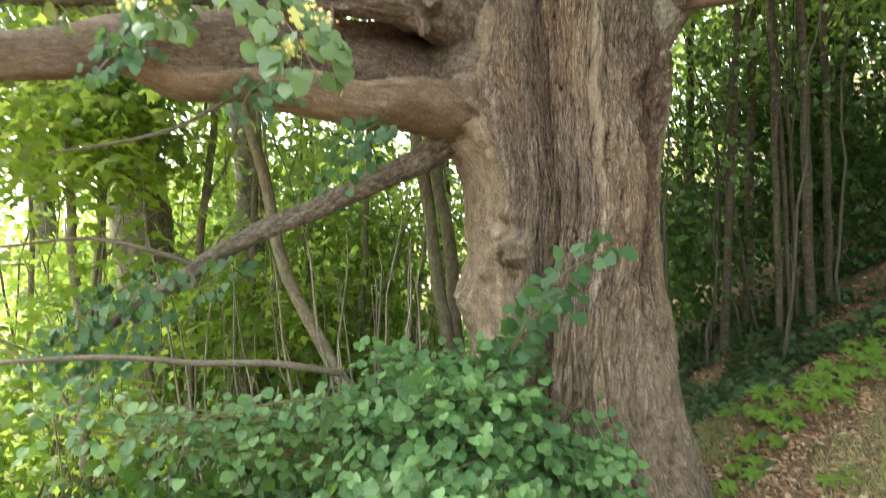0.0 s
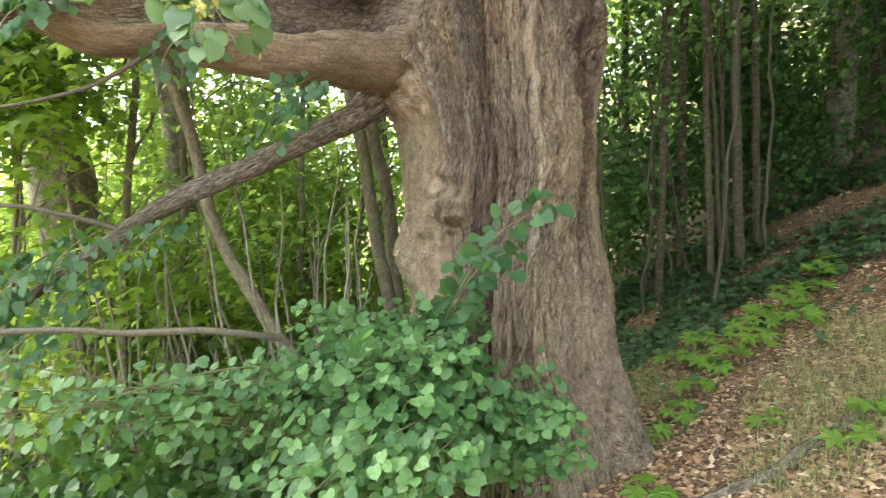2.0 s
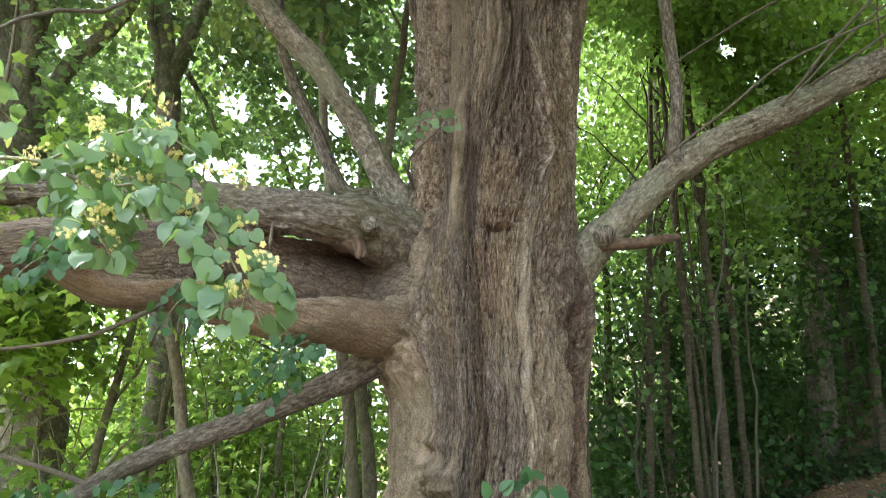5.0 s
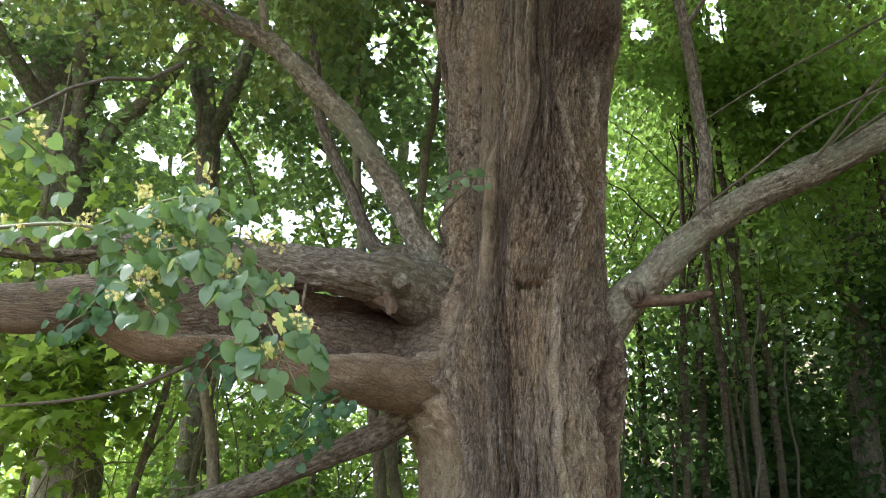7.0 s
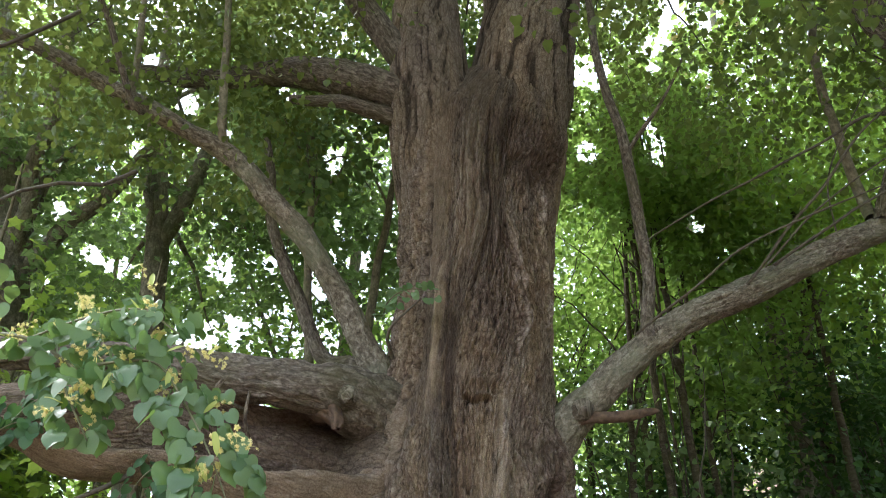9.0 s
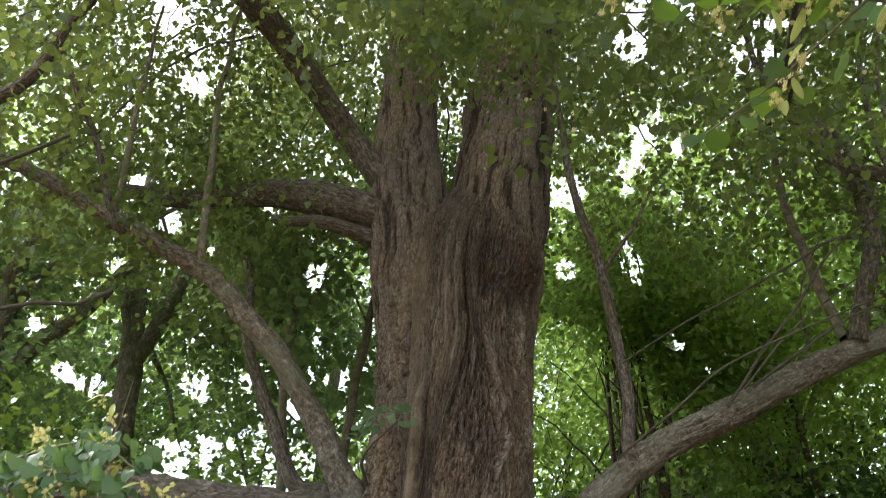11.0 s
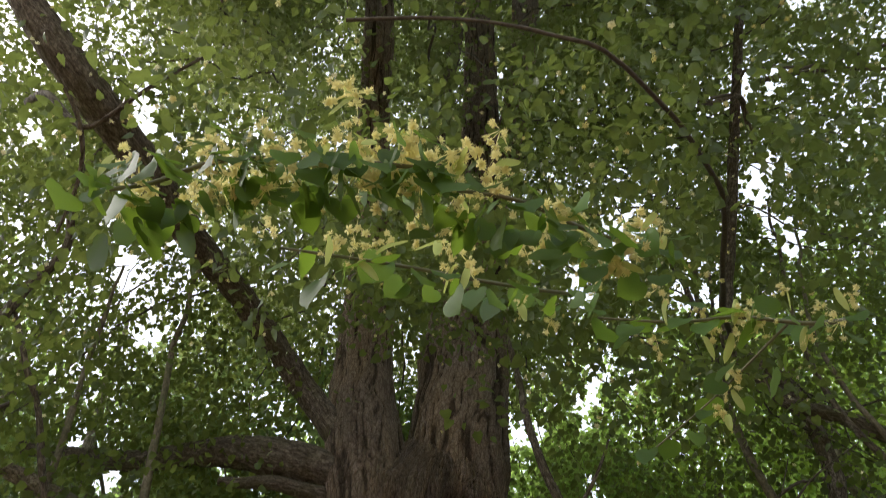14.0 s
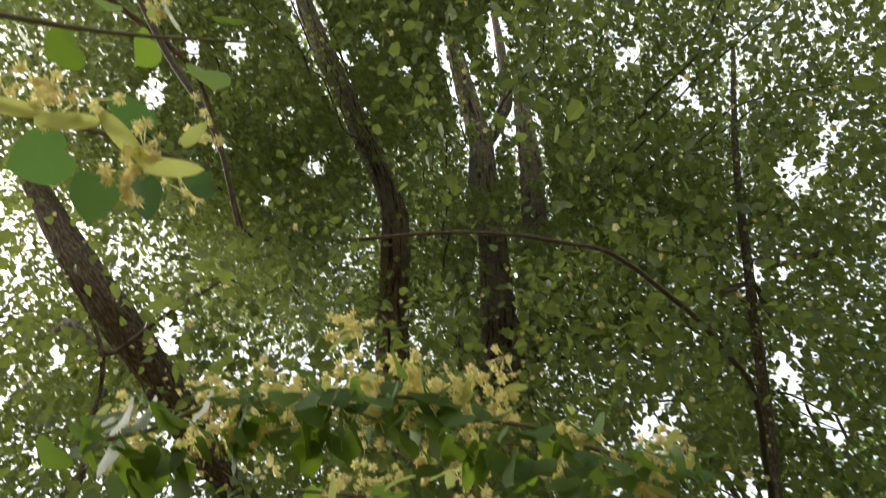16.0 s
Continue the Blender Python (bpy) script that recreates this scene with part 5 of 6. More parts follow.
# low saplings among the poles; their deep shade is put into the leaf colour
for k in range(22):
    x, y = place.uniform(2.6, 11.5), place.uniform(8.6, 14.5)
    z, hgt = gz(x, y), place.uniform(2.6, 4.4)
    stem = [(x, y, z, 0.03), (x + 0.1, y, z + hgt * 0.5, 0.022), (x - 0.1, y, z + hgt, 0.006)]
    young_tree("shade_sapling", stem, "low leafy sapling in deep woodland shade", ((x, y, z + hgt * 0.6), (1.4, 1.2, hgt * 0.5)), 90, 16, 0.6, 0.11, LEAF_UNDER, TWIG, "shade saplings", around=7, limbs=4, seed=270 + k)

# bare, dark undergrowth stems beside the trunk
for k in range(9):
    x, y = place.uniform(1.9, 4.6), place.uniform(7.2, 10.5)
    z, lx = gz(x, y), place.uniform(-1.0, 0.6)
    t = empty("hazel_stem", (x, y, z))
    tagged(t, "thin dark undergrowth stem leaning in shade", "shrub", "undergrowth stems")
    branch("stem", t, [(x, y, z, 0.022), (x + lx * 0.35, y, z + 1.2, 0.019), (x + lx, y + 0.1, z + 3.2, 0.012), (x + lx * 1.6, y + 0.2, z + 4.6, 0.005)], TWIG, around=7, step=0.15, lump=0.1, seed=140 + k, wander=0.05)
    c = np.array([x + lx, y, z + 3.8]) + unit(14) * (0.9, 0.6, 1.2)
    leaves("foliage", *sprays(c, 9, 0.35, 0.10), (LOW_V, LOW_F), LEAF_DARK, t)


# ---- far woods round the place ----
def far_woods():
    n = 5200
    # full circle; behind the eye it is unseen, added to cut frontal light
    a = RNG.uniform(-0.5 * np.pi, 1.5 * np.pi, n)
    d = RNG.uniform(17, 30, n)
    x, y = d * np.cos(a), 3 + d * np.sin(a)
    g = ground_z(x, y)
    top = 8.0 + 5.5 * np.clip(x / 16 + 0.2, 0, 1) + 2.0 * grid_noise(a * 5, a * 0, 91)
    z = g + RNG.uniform(0, 1, n) ** np.where(x > 2, 1.6, 1.0) * top
    c = np.stack([x, y, z], -1)
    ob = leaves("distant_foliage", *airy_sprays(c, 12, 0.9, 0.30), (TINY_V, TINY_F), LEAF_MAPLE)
    tagged(ob, "distant green woodland foliage", "woods", kind="stuff")
    n = 700
    a, d = RNG.uniform(0.54 * np.pi, 0.70 * np.pi, n), RNG.uniform(16, 21, n)
    x, y = d * np.cos(a), 2 + d * np.sin(a)
    z = ground_z(x, y) + RNG.uniform(0.1, 1, n) * 8.0
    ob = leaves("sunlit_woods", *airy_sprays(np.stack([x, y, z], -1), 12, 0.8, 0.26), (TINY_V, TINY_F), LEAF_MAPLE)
    tagged(ob, "bright green foliage behind the thicket", "woods", kind="stuff")
    # denser where the slope rises, darker by shade put into the leaf colour
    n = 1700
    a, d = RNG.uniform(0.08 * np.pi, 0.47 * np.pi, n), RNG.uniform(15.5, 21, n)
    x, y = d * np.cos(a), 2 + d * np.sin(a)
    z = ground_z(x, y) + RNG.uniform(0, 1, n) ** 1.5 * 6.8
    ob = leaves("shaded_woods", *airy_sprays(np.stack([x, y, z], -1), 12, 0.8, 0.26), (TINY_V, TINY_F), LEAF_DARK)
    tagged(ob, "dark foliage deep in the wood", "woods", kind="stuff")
    # and thinner where it falls away
    n = 1100
    a, d = RNG.uniform(0.56 * np.pi, 0.72 * np.pi, n), RNG.uniform(11.5, 15, n)
    x, y = d * np.cos(a), 0.5 + d * np.sin(a)
    z = 4.2 + RNG.uniform(0, 1, n) * 4.3
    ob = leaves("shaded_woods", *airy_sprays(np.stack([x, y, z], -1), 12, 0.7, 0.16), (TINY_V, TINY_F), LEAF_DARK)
    tagged(ob, "green foliage behind the thicket", "woods", kind="stuff")


far_woods()


# ---- the lime's crown ----
def crown():
    def dome(k, mid=(0.4, 2.6, 9.5), rad=(6.5, 6.5, 6.0)):
        p = np.array(mid) + unit(k) * np.array(rad) * (RNG.uniform(0.05, 1, (k, 1)) ** 0.45)
        rel = p - EYE_SIDE
        flat = np.hypot(rel[:, 0], rel[:, 1])
        up = np.degrees(np.arctan2(rel[:, 2], flat)) + 4 * grid_noise(p[:, 0], p[:, 1], 95)
        base = np.where((np.abs(p[:, 0] - 0.5) < 2.2 + 0.3 * p[:, 1]) & (p[:, 1] < 5.0), 49.0, 33.0)
        return p[(up > base) & (p[:, 2] > 4.2)]

    c = clumped(8200, lambda k: (lambda p: p[RNG.uniform(0, 1, len(p)) < np.where(p[:, 2] < 8.5, np.where(np.hypot(p[:, 0], p[:, 1] - 0.5) < 3.6, 0.22, 0.6), 1.0)])(dome(k)), 0.95, 0.1)
    along = []
    for ctrl, wide, count in (([(-2.0, 5.4, 7.3, 0), (-2.8, 5.6, 7.9, 0), (-3.8, 5.9, 8.6, 0)], 1.0, 130), ([(-0.55, 4.75, 6.85, 0), (-1.8, 4.05, 8.0, 0), (-3.45, 3.4, 10.0, 0), (-5.6, 2.5, 12.6, 0)], 0.7, 200), ([(-0.8, 4.95, 6.0, 0), (-1.9, 5.3, 6.1, 0), (-3.4, 5.7, 6.5, 0)], 0.8, 330), ([(-1.3, 4.48, 4.75, 0), (-2.5, 4.2, 5.12, 0), (-3.6, 4.0, 5.4, 0)], 0.55, 170), ([(4.0, 4.1, 5.5, 0), (3.7, 3.7, 7.5, 0), (4.0, 2.5, 9.4, 0), (4.4, 1.2, 11.3, 0)], 0.9, 380), ([(4.3, 4.1, 4.8, 0), (6.0, 4.0, 5.2, 0), (7.5, 3.8, 5.6, 0)], 0.7, 200), ([(3.4, 4.2, 6.0, 0), (4.6, 3.4, 8.2, 0), (5.8, 2.2, 10.4, 0)], 1.5, 620), ([(-2.2, 2.6, 7.2, 0), (-3.4, 3.0, 8.2, 0), (-4.8, 3.4, 9.0, 0)], 1.0, 260), ([(-1.2, 5.0, 6.6, 0), (-2.6, 4.8, 7.4, 0), (-4.6, 4.4, 8.6, 0)], 1.1, 520), ([(-2.6, 3.7, 2.6, 0), (-4.6, 3.2, 2.8, 0), (-5.6, 3.0, 3.1, 0)], 0.5, 150)):
        line = smooth_line(ctrl, 0.1)[:, :3]
        along.append(line[RNG.integers(0, len(line), count)] + RNG.normal(0, wide * 0.6, (count, 3)) + (0, 0, 0.15))
    c = np.vstack([c] + along)
    near = c[:, 2] < 6.2
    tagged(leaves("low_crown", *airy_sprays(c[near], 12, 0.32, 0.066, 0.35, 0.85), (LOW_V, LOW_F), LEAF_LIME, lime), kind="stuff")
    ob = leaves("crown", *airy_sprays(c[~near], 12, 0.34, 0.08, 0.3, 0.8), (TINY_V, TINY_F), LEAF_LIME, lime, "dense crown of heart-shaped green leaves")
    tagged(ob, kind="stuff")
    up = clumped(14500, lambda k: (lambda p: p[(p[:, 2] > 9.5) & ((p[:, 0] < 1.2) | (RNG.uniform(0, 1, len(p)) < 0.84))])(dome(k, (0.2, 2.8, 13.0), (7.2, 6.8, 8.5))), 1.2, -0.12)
    tagged(leaves("upper_crown", *airy_sprays(up, 12, 0.45, 0.11, 0.25, 0.75), (TINY_V, TINY_F), LEAF_HIGH_LIT, lime), kind="stuff")
    # fine twigs through the crown
    tw = []
    for k in range(140):
        e = c[int(RNG.integers(0, len(c)))]
        s = np.array([0.6, 4.9, 6.0 + 0.6 * e[2]]) + (e - (0.6, 4.9, 8)) * RNG.uniform(0.35, 0.7)
        m = (s + e) / 2 + RNG.normal(0, 0.3, 3)
        tw.append(tube([(*s, 0.015), (*m, 0.010), (*e, 0.003)], around=5, step=0.2, seed=200 + k, wander=0.14))
    v, f, u = joined(tw)
    tagged(solid("fine_branching", v, f, TWIG, lime, u), kind="stuff")
    return c[(c[:, 2] < 8.5) & (c[:, 1] < 3.6) & (np.abs(c[:, 0]) < 4)]


CROWN_SPOTS = crown()


# ---- flowering sprays of the lime near the eye ----
def mesh_only(name, verts, faces, material, smooth=True):
    ob = solid(name, verts, faces, material, smooth=smooth)
    me = ob.data
    bpy.data.objects.remove(ob)
    return me


LEAF_MESH = mesh_only("leaf", HEART_V, HEART_T, LEAF_NEAR_LIT)
LEAF_MESH_OVER = mesh_only("leaf_overhead", HEART_V, HEART_T, LEAF_OVER_SHADED)
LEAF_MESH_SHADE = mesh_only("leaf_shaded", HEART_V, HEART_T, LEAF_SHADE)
LEAF_MESH_WAVY = mesh_only("leaf_wavy", HEART_V * (1.08, 0.94, 1.0) + np.stack([0 * HEART_V[:, 0], 0 * HEART_V[:, 0], 0.07 * np.sin(7 * HEART_V[:, 0] + 5 * HEART_V[:, 1])], -1), HEART_T, LEAF_NEAR_LIT)


def bract_mesh():
    t = np.linspace(0, 1, 9)
    w = 0.15 * np.sin(np.pi * np.clip(t * 0.93 + 0.07, 0, 1)) ** 0.6
    bend = -0.22 * t**2
    rows = [np.stack([sx * w, t, bend + 0.05 * abs(sx) + 0.02 * np.sin(6 * t)], -1) for sx in (-1, 0, 1)]
    v = np.stack(rows, 1).reshape(-1, 3)
    f = [(3 * k + c, 3 * k + c + 1, 3 * k + c + 4, 3 * k + c + 3) for k in range(8) for c in (0, 1)]
    return mesh_only("bract", v, np.array(f), BRACT)


def blossom(centre, size, rng, start, root=None):
    """One open flower on its stalk: five petals and a tuft of stamens, all from one middle."""
    v, f = [centre], []
    turn = rng.normal(size=3)
    turn /= np.linalg.norm(turn)
    a = np.cross(turn, (0.3, 0.8, 0.5))
    a /= np.linalg.norm(a)
    b = np.cross(turn, a)
    for k in range(23):
        th = 2 * np.pi * k / (5 if k < 5 else 18)
        rise, wide, far = (0.1, 0.2, 0.75) if k < 5 else (rng.uniform(0.2, 1.4), 0.09, rng.uniform(0.6, 0.95))
        d = np.cos(th) * a + np.sin(th) * b + rise * turn
        d = d / np.linalg.norm(d) * far * size
        s = np.cross(d, turn)
        s = s / (np.linalg.norm(s) + 1e-9) * wide * size
        n = start + len(v)
        v += [centre + d * 0.6 + s, centre + d, centre + d * 0.6 - s]
        f += [(start, n, n + 1, n + 2)]
    if root is not None:
        n = start + len(v)
        v += [centre * 0.5 + (0.0012, 0, 0), centre * 0.5 - (0.0012, 0, 0)]
        f += [(root, n, start, n + 1)]
    return v, f


def cluster_mesh(seed):
    rng = np.random.default_rng(seed)
    v, f = [np.zeros(3)], []
    for k in range(8):
        c = rng.normal(0, 0.013, 3) + (0, 0, -0.004 * k)
        bv, bf = blossom(c, rng.uniform(0.009, 0.013), rng, len(v), 0)
        f += bf
        v += bv
    return mesh_only("blossom", np.array(v), np.array(f), FLOWER, smooth=False)


BRACT_MESH = bract_mesh()
CLUSTERS = [cluster_mesh(k) for k in (1, 2, 3)]
leaf_rng = np.random.default_rng(11)


def put(name, mesh, parent, place, way, face, size):
    m = frames_from(np.array([way], float), np.array([face], float))[0] * size
    ob = new(name, mesh)
    ob.parent = parent
    full = Matrix([(*m[r], place[r]) for r in range(3)] + [(0, 0, 0, 1)])
    ob.matrix_parent_inverse = parent.matrix_world.inverted()
    ob.matrix_basis = full
    return ob


def flowering_spray(ctrl, count, size, facing, flowers=0, droop=0.7, spread=0.055, label="leafy lime twig with pale yellow flowers", drop=0.0, loose=0.42, bloom=0.82, rise=0.0, tint=None):
    """A twig of the lime with single leaves, bracts and flower clusters."""
    v, f, u = tube(ctrl, around=7, step=0.02, lump=0.1, seed=int(count), wander=0.008)
    twig = solid("flowering_spray", v, f, SHOOT, lime, u, label=label)
    bpy.context.view_layer.update()
    line = smooth_line(ctrl, 0.01)[:, :3]
    face0 = np.array(facing, float)
    for k in range(count):
        t = (k + 0.5) / count
        i = min(len(line) - 2, int(t * (len(line) - 1)))
        ahead = line[i + 1] - line[max(0, i - 1)]
        ahead /= np.linalg.norm(ahead) + 1e-9
        side = np.cross(ahead, face0)
        side /= np.linalg.norm(side) + 1e-9
        sgn = 1 if k % 2 else -1
        off = sgn * side * leaf_rng.uniform(0.15, 1.0) * spread + leaf_rng.normal(0, 0.012, 3)
        off[2] -= drop * leaf_rng.uniform(0, 1)
        way = 0.5 * ahead + 0.6 * sgn * side + np.array([0, 0, -droop]) + leaf_rng.normal(0, 0.28, 3)
        face = face0 + leaf_rng.normal(0, loose, 3)
        put("leaf", tint or (LEAF_MESH if k % 3 else LEAF_MESH_WAVY), twig, line[i] + off, way, face, size * leaf_rng.uniform(0.62, 1.12))
    for k in range(flowers):
        i = int(leaf_rng.uniform(0.05, 0.99) * (len(line) - 1))
        c = line[i] + leaf_rng.normal(0, spread * 0.55, 3) * (1, 1, 0.5 if rise else 1) + (0, 0, rise) + face0 / np.linalg.norm(face0) * leaf_rng.uniform(0.01, 0.035) * (0.3 if rise else 1.0)
        ob = put("blossom", CLUSTERS[k % 3], twig, c, leaf_rng.normal(size=3), face0 + leaf_rng.normal(0, 0.3, 3), bloom * leaf_rng.uniform(0.8, 1.25))
        if k % 3 != 2:
            put("bract", BRACT_MESH, twig, c + leaf_rng.normal(0, 0.012, 3), leaf_rng.normal(0, 0.5, 3) + (0, 0, -0.8), face0 + leaf_rng.normal(0, 0.4, 3), size * leaf_rng.uniform(0.8, 1.1))
    return twig


TO_EYE = (0.2, -0.64, 0.76)
flowering_spray([(-1.5, 2.0, 2.36, 0.007), (-1.21, 1.83, 2.34, 0.006), (-0.93, 1.75, 2.33, 0.005), (-0.72, 1.66, 2.22, 0.004), (-0.60, 1.62, 2.20, 0.002)], 80, 0.047, TO_EYE, 9, loose=0.62, spread=0.08)
flowering_spray([(-0.93, 1.75, 2.33, 0.004), (-0.78, 1.70, 2.38, 0.003), (-0.64, 1.66, 2.40, 0.003), (-0.52, 1.62, 2.33, 0.002)], 100, 0.047, TO_EYE, 14, loose=0.62, spread=0.10)
flowering_spray([(-0.72, 1.66, 2.25, 0.004), (-0.57, 1.64, 2.26, 0.003), (-0.47, 1.60, 2.16, 0.003), (-0.38, 1.55, 2.04, 0.002), (-0.31, 1.51, 1.92, 0.0015)], 150, 0.048, TO_EYE, 20, loose=0.62, spread=0.09)
flowering_spray([(-0.80, 1.68, 2.24, 0.003), (-0.72, 1.62, 2.14, 0.0025), (-0.66, 1.60, 2.06, 0.0015)], 50, 0.047, TO_EYE, 9, loose=0.62, spread=0.065)
flowering_spray([(-1.3, 1.4, 2.52, 0.004), (-1.05, 1.40, 2.46, 0.003), (-0.96, 1.45, 2.42, 0.0025), (-0.89, 1.53, 2.34, 0.0015)], 50, 0.047, TO_EYE, 12, loose=0.62, spread=0.075)
UNDER = (0.1, -0.65, 0.7)
HANG = (0.1, -0.55, 0.85)
flowering_spray([(-0.31, 0.225, 2.61, 0.003), (-0.26, 0.21, 2.61, 0.003), (-0.18, 0.18, 2.63, 0.0035), (-0.05, 0.17, 2.64, 0.003), (0.08, 0.16, 2.63, 0.003)], 125, 0.041, HANG, 46, droop=1.1, spread=0.06, drop=0.07, loose=0.6, bloom=0.95, rise=0.004, tint=LEAF_MESH_OVER)
flowering_spray([(0.40, 0.30, 2.72, 0.004), (0.28, 0.24, 2.66, 0.0035), (0.17, 0.19, 2.63, 0.003), (0.06, 0.18, 2.62, 0.002)], 72, 0.041, HANG, 22, droop=1.1, spread=0.06, drop=0.06, loose=0.6, bloom=0.9, rise=0.004, tint=LEAF_MESH_OVER)
flowering_spray([(0.45, 0.62, 3.02, 0.004), (0.22, 0.45, 2.80, 0.0035), (0.05, 0.36, 2.70, 0.003), (-0.12, 0.32, 2.66, 0.002)], 34, 0.05, HANG, 14, droop=1.0, spread=0.06, drop=0.05, loose=0.6, tint=LEAF_MESH_OVER)
def close_bloom():
    """A hanging flower spray an arm's length over the eye."""
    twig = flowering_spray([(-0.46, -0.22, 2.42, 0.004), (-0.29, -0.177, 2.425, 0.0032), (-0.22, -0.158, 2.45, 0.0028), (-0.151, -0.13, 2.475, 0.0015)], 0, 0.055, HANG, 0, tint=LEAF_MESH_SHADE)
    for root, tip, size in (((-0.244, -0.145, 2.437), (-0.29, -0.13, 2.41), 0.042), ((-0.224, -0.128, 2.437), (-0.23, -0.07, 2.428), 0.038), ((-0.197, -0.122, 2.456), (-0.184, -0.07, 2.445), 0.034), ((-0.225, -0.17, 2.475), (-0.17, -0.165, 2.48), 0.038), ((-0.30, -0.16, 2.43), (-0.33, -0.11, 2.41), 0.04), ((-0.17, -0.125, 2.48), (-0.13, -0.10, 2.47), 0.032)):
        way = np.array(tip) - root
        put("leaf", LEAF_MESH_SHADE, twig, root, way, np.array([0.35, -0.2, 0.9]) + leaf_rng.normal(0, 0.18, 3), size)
    for root, tip in (((-0.252, -0.171, 2.411), (-0.218, -0.171, 2.424)), ((-0.186, -0.143, 2.42), (-0.149, -0.139, 2.432)), ((-0.213, -0.177, 2.429), (-0.186, -0.15, 2.421)), ((-0.29, -0.18, 2.42), (-0.255, -0.176, 2.418)), ((-0.17, -0.15, 2.47), (-0.15, -0.165, 2.45))):
        way = np.array(tip) - root
        put("bract", BRACT_MESH, twig, root, way, (0.4, -0.1, -0.9), 1.2 * float(np.linalg.norm(way)))
    for k, spot in enumerate(((-0.272, -0.19, 2.452), (-0.25, -0.188, 2.445), (-0.232, -0.184, 2.438), (-0.203, -0.136, 2.424), (-0.186, -0.141, 2.428), (-0.168, -0.155, 2.50), (-0.166, -0.10, 2.49), (-0.30, -0.19, 2.45), (-0.192, -0.15, 2.45))):
        put("blossom", CLUSTERS[k % 3], twig, spot, leaf_rng.normal(size=3), leaf_rng.normal(size=3), 0.72)


close_bloom()
flowering_spray([(-0.70, -0.24, 2.78, 0.005), (-0.47, -0.21, 2.82, 0.004), (-0.36, -0.2, 2.86, 0.003), (-0.22, -0.2, 2.9, 0.002)], 14, 0.058, UNDER, 2, droop=0.9, spread=0.05, tint=LEAF_MESH_OVER)
flowering_spray([(0.95, 0.55, 2.93, 0.006), (0.84, 0.53, 2.88, 0.005), (0.69, 0.52, 2.86, 0.004), (0.55, 0.52, 2.83, 0.003), (0.42, 0.54, 2.85, 0.002)], 26, 0.056, UNDER, 12, droop=0.35, spread=0.065, tint=LEAF_MESH_OVER)
flowering_spray([(0.78, 0.52, 2.86, 0.003), (0.70, 0.70, 2.84, 0.002), (0.58, 0.82, 2.78, 0.002)], 14, 0.056, UNDER, 5, droop=0.35, spread=0.06, tint=LEAF_MESH_OVER)


# flowering twigs of the crown a little higher
def crown_twigs():
    c = []
    spots = np.array([(-0.3, 0.9, 3.6), (0.3, 1.1, 3.8), (0.8, 0.8, 3.7), (0.6, 0.1, 4.4), (0.0, 1.5, 4.2), (1.2, 1.2, 4.3), (-0.9, 1.6, 4.5), (0.5, 1.9, 4.9), (0.9, -0.4, 4.9), (1.5, 0.4, 4.6), (-1.3, 0.9, 4.9), (0.7, 1.3, 3.6), (1.0, 1.6, 4.2), (0.9, 0.9, 4.5), (0.55, 0.75, 4.2), (1.3, 1.9, 4.9), (-0.6, 1.3, 4.0)])
    more = np.stack([RNG.uniform(-1.4, 1.8, 22), RNG.uniform(0.5, 2.2, 22), RNG.uniform(3.9, 5.2, 22)], -1)
    for s in np.vstack([spots, more]):
        s = EYE_SIDE + 1.45 * (s - EYE_SIDE)
        c.append(s + RNG.normal(0, 1, (24, 3)) * (0.36, 0.3, 0.12))
    c = np.vstack(c)
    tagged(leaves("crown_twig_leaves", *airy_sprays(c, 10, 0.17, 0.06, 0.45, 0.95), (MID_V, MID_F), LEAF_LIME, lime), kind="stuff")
    p = c[RNG.integers(0, len(c), 760)] + RNG.normal(0, 0.12, (760, 3))
    far = CROWN_SPOTS[RNG.integers(0, len(CROWN_SPOTS), 700)] + RNG.normal(0, 0.1, (700, 3))
    v, f = [], []
    rng = np.random.default_rng(17)
    for q in np.vstack([p, far]):
        bv, bf = blossom(q, rng.uniform(0.016, 0.026), rng, len(v))
        f += bf
        v += bv
    tagged(solid("crown_blossom", np.array(v), np.array(f), FLOWER, lime, smooth=False, label="pale yellow blossom through the crown"), kind="stuff")


crown_twigs()


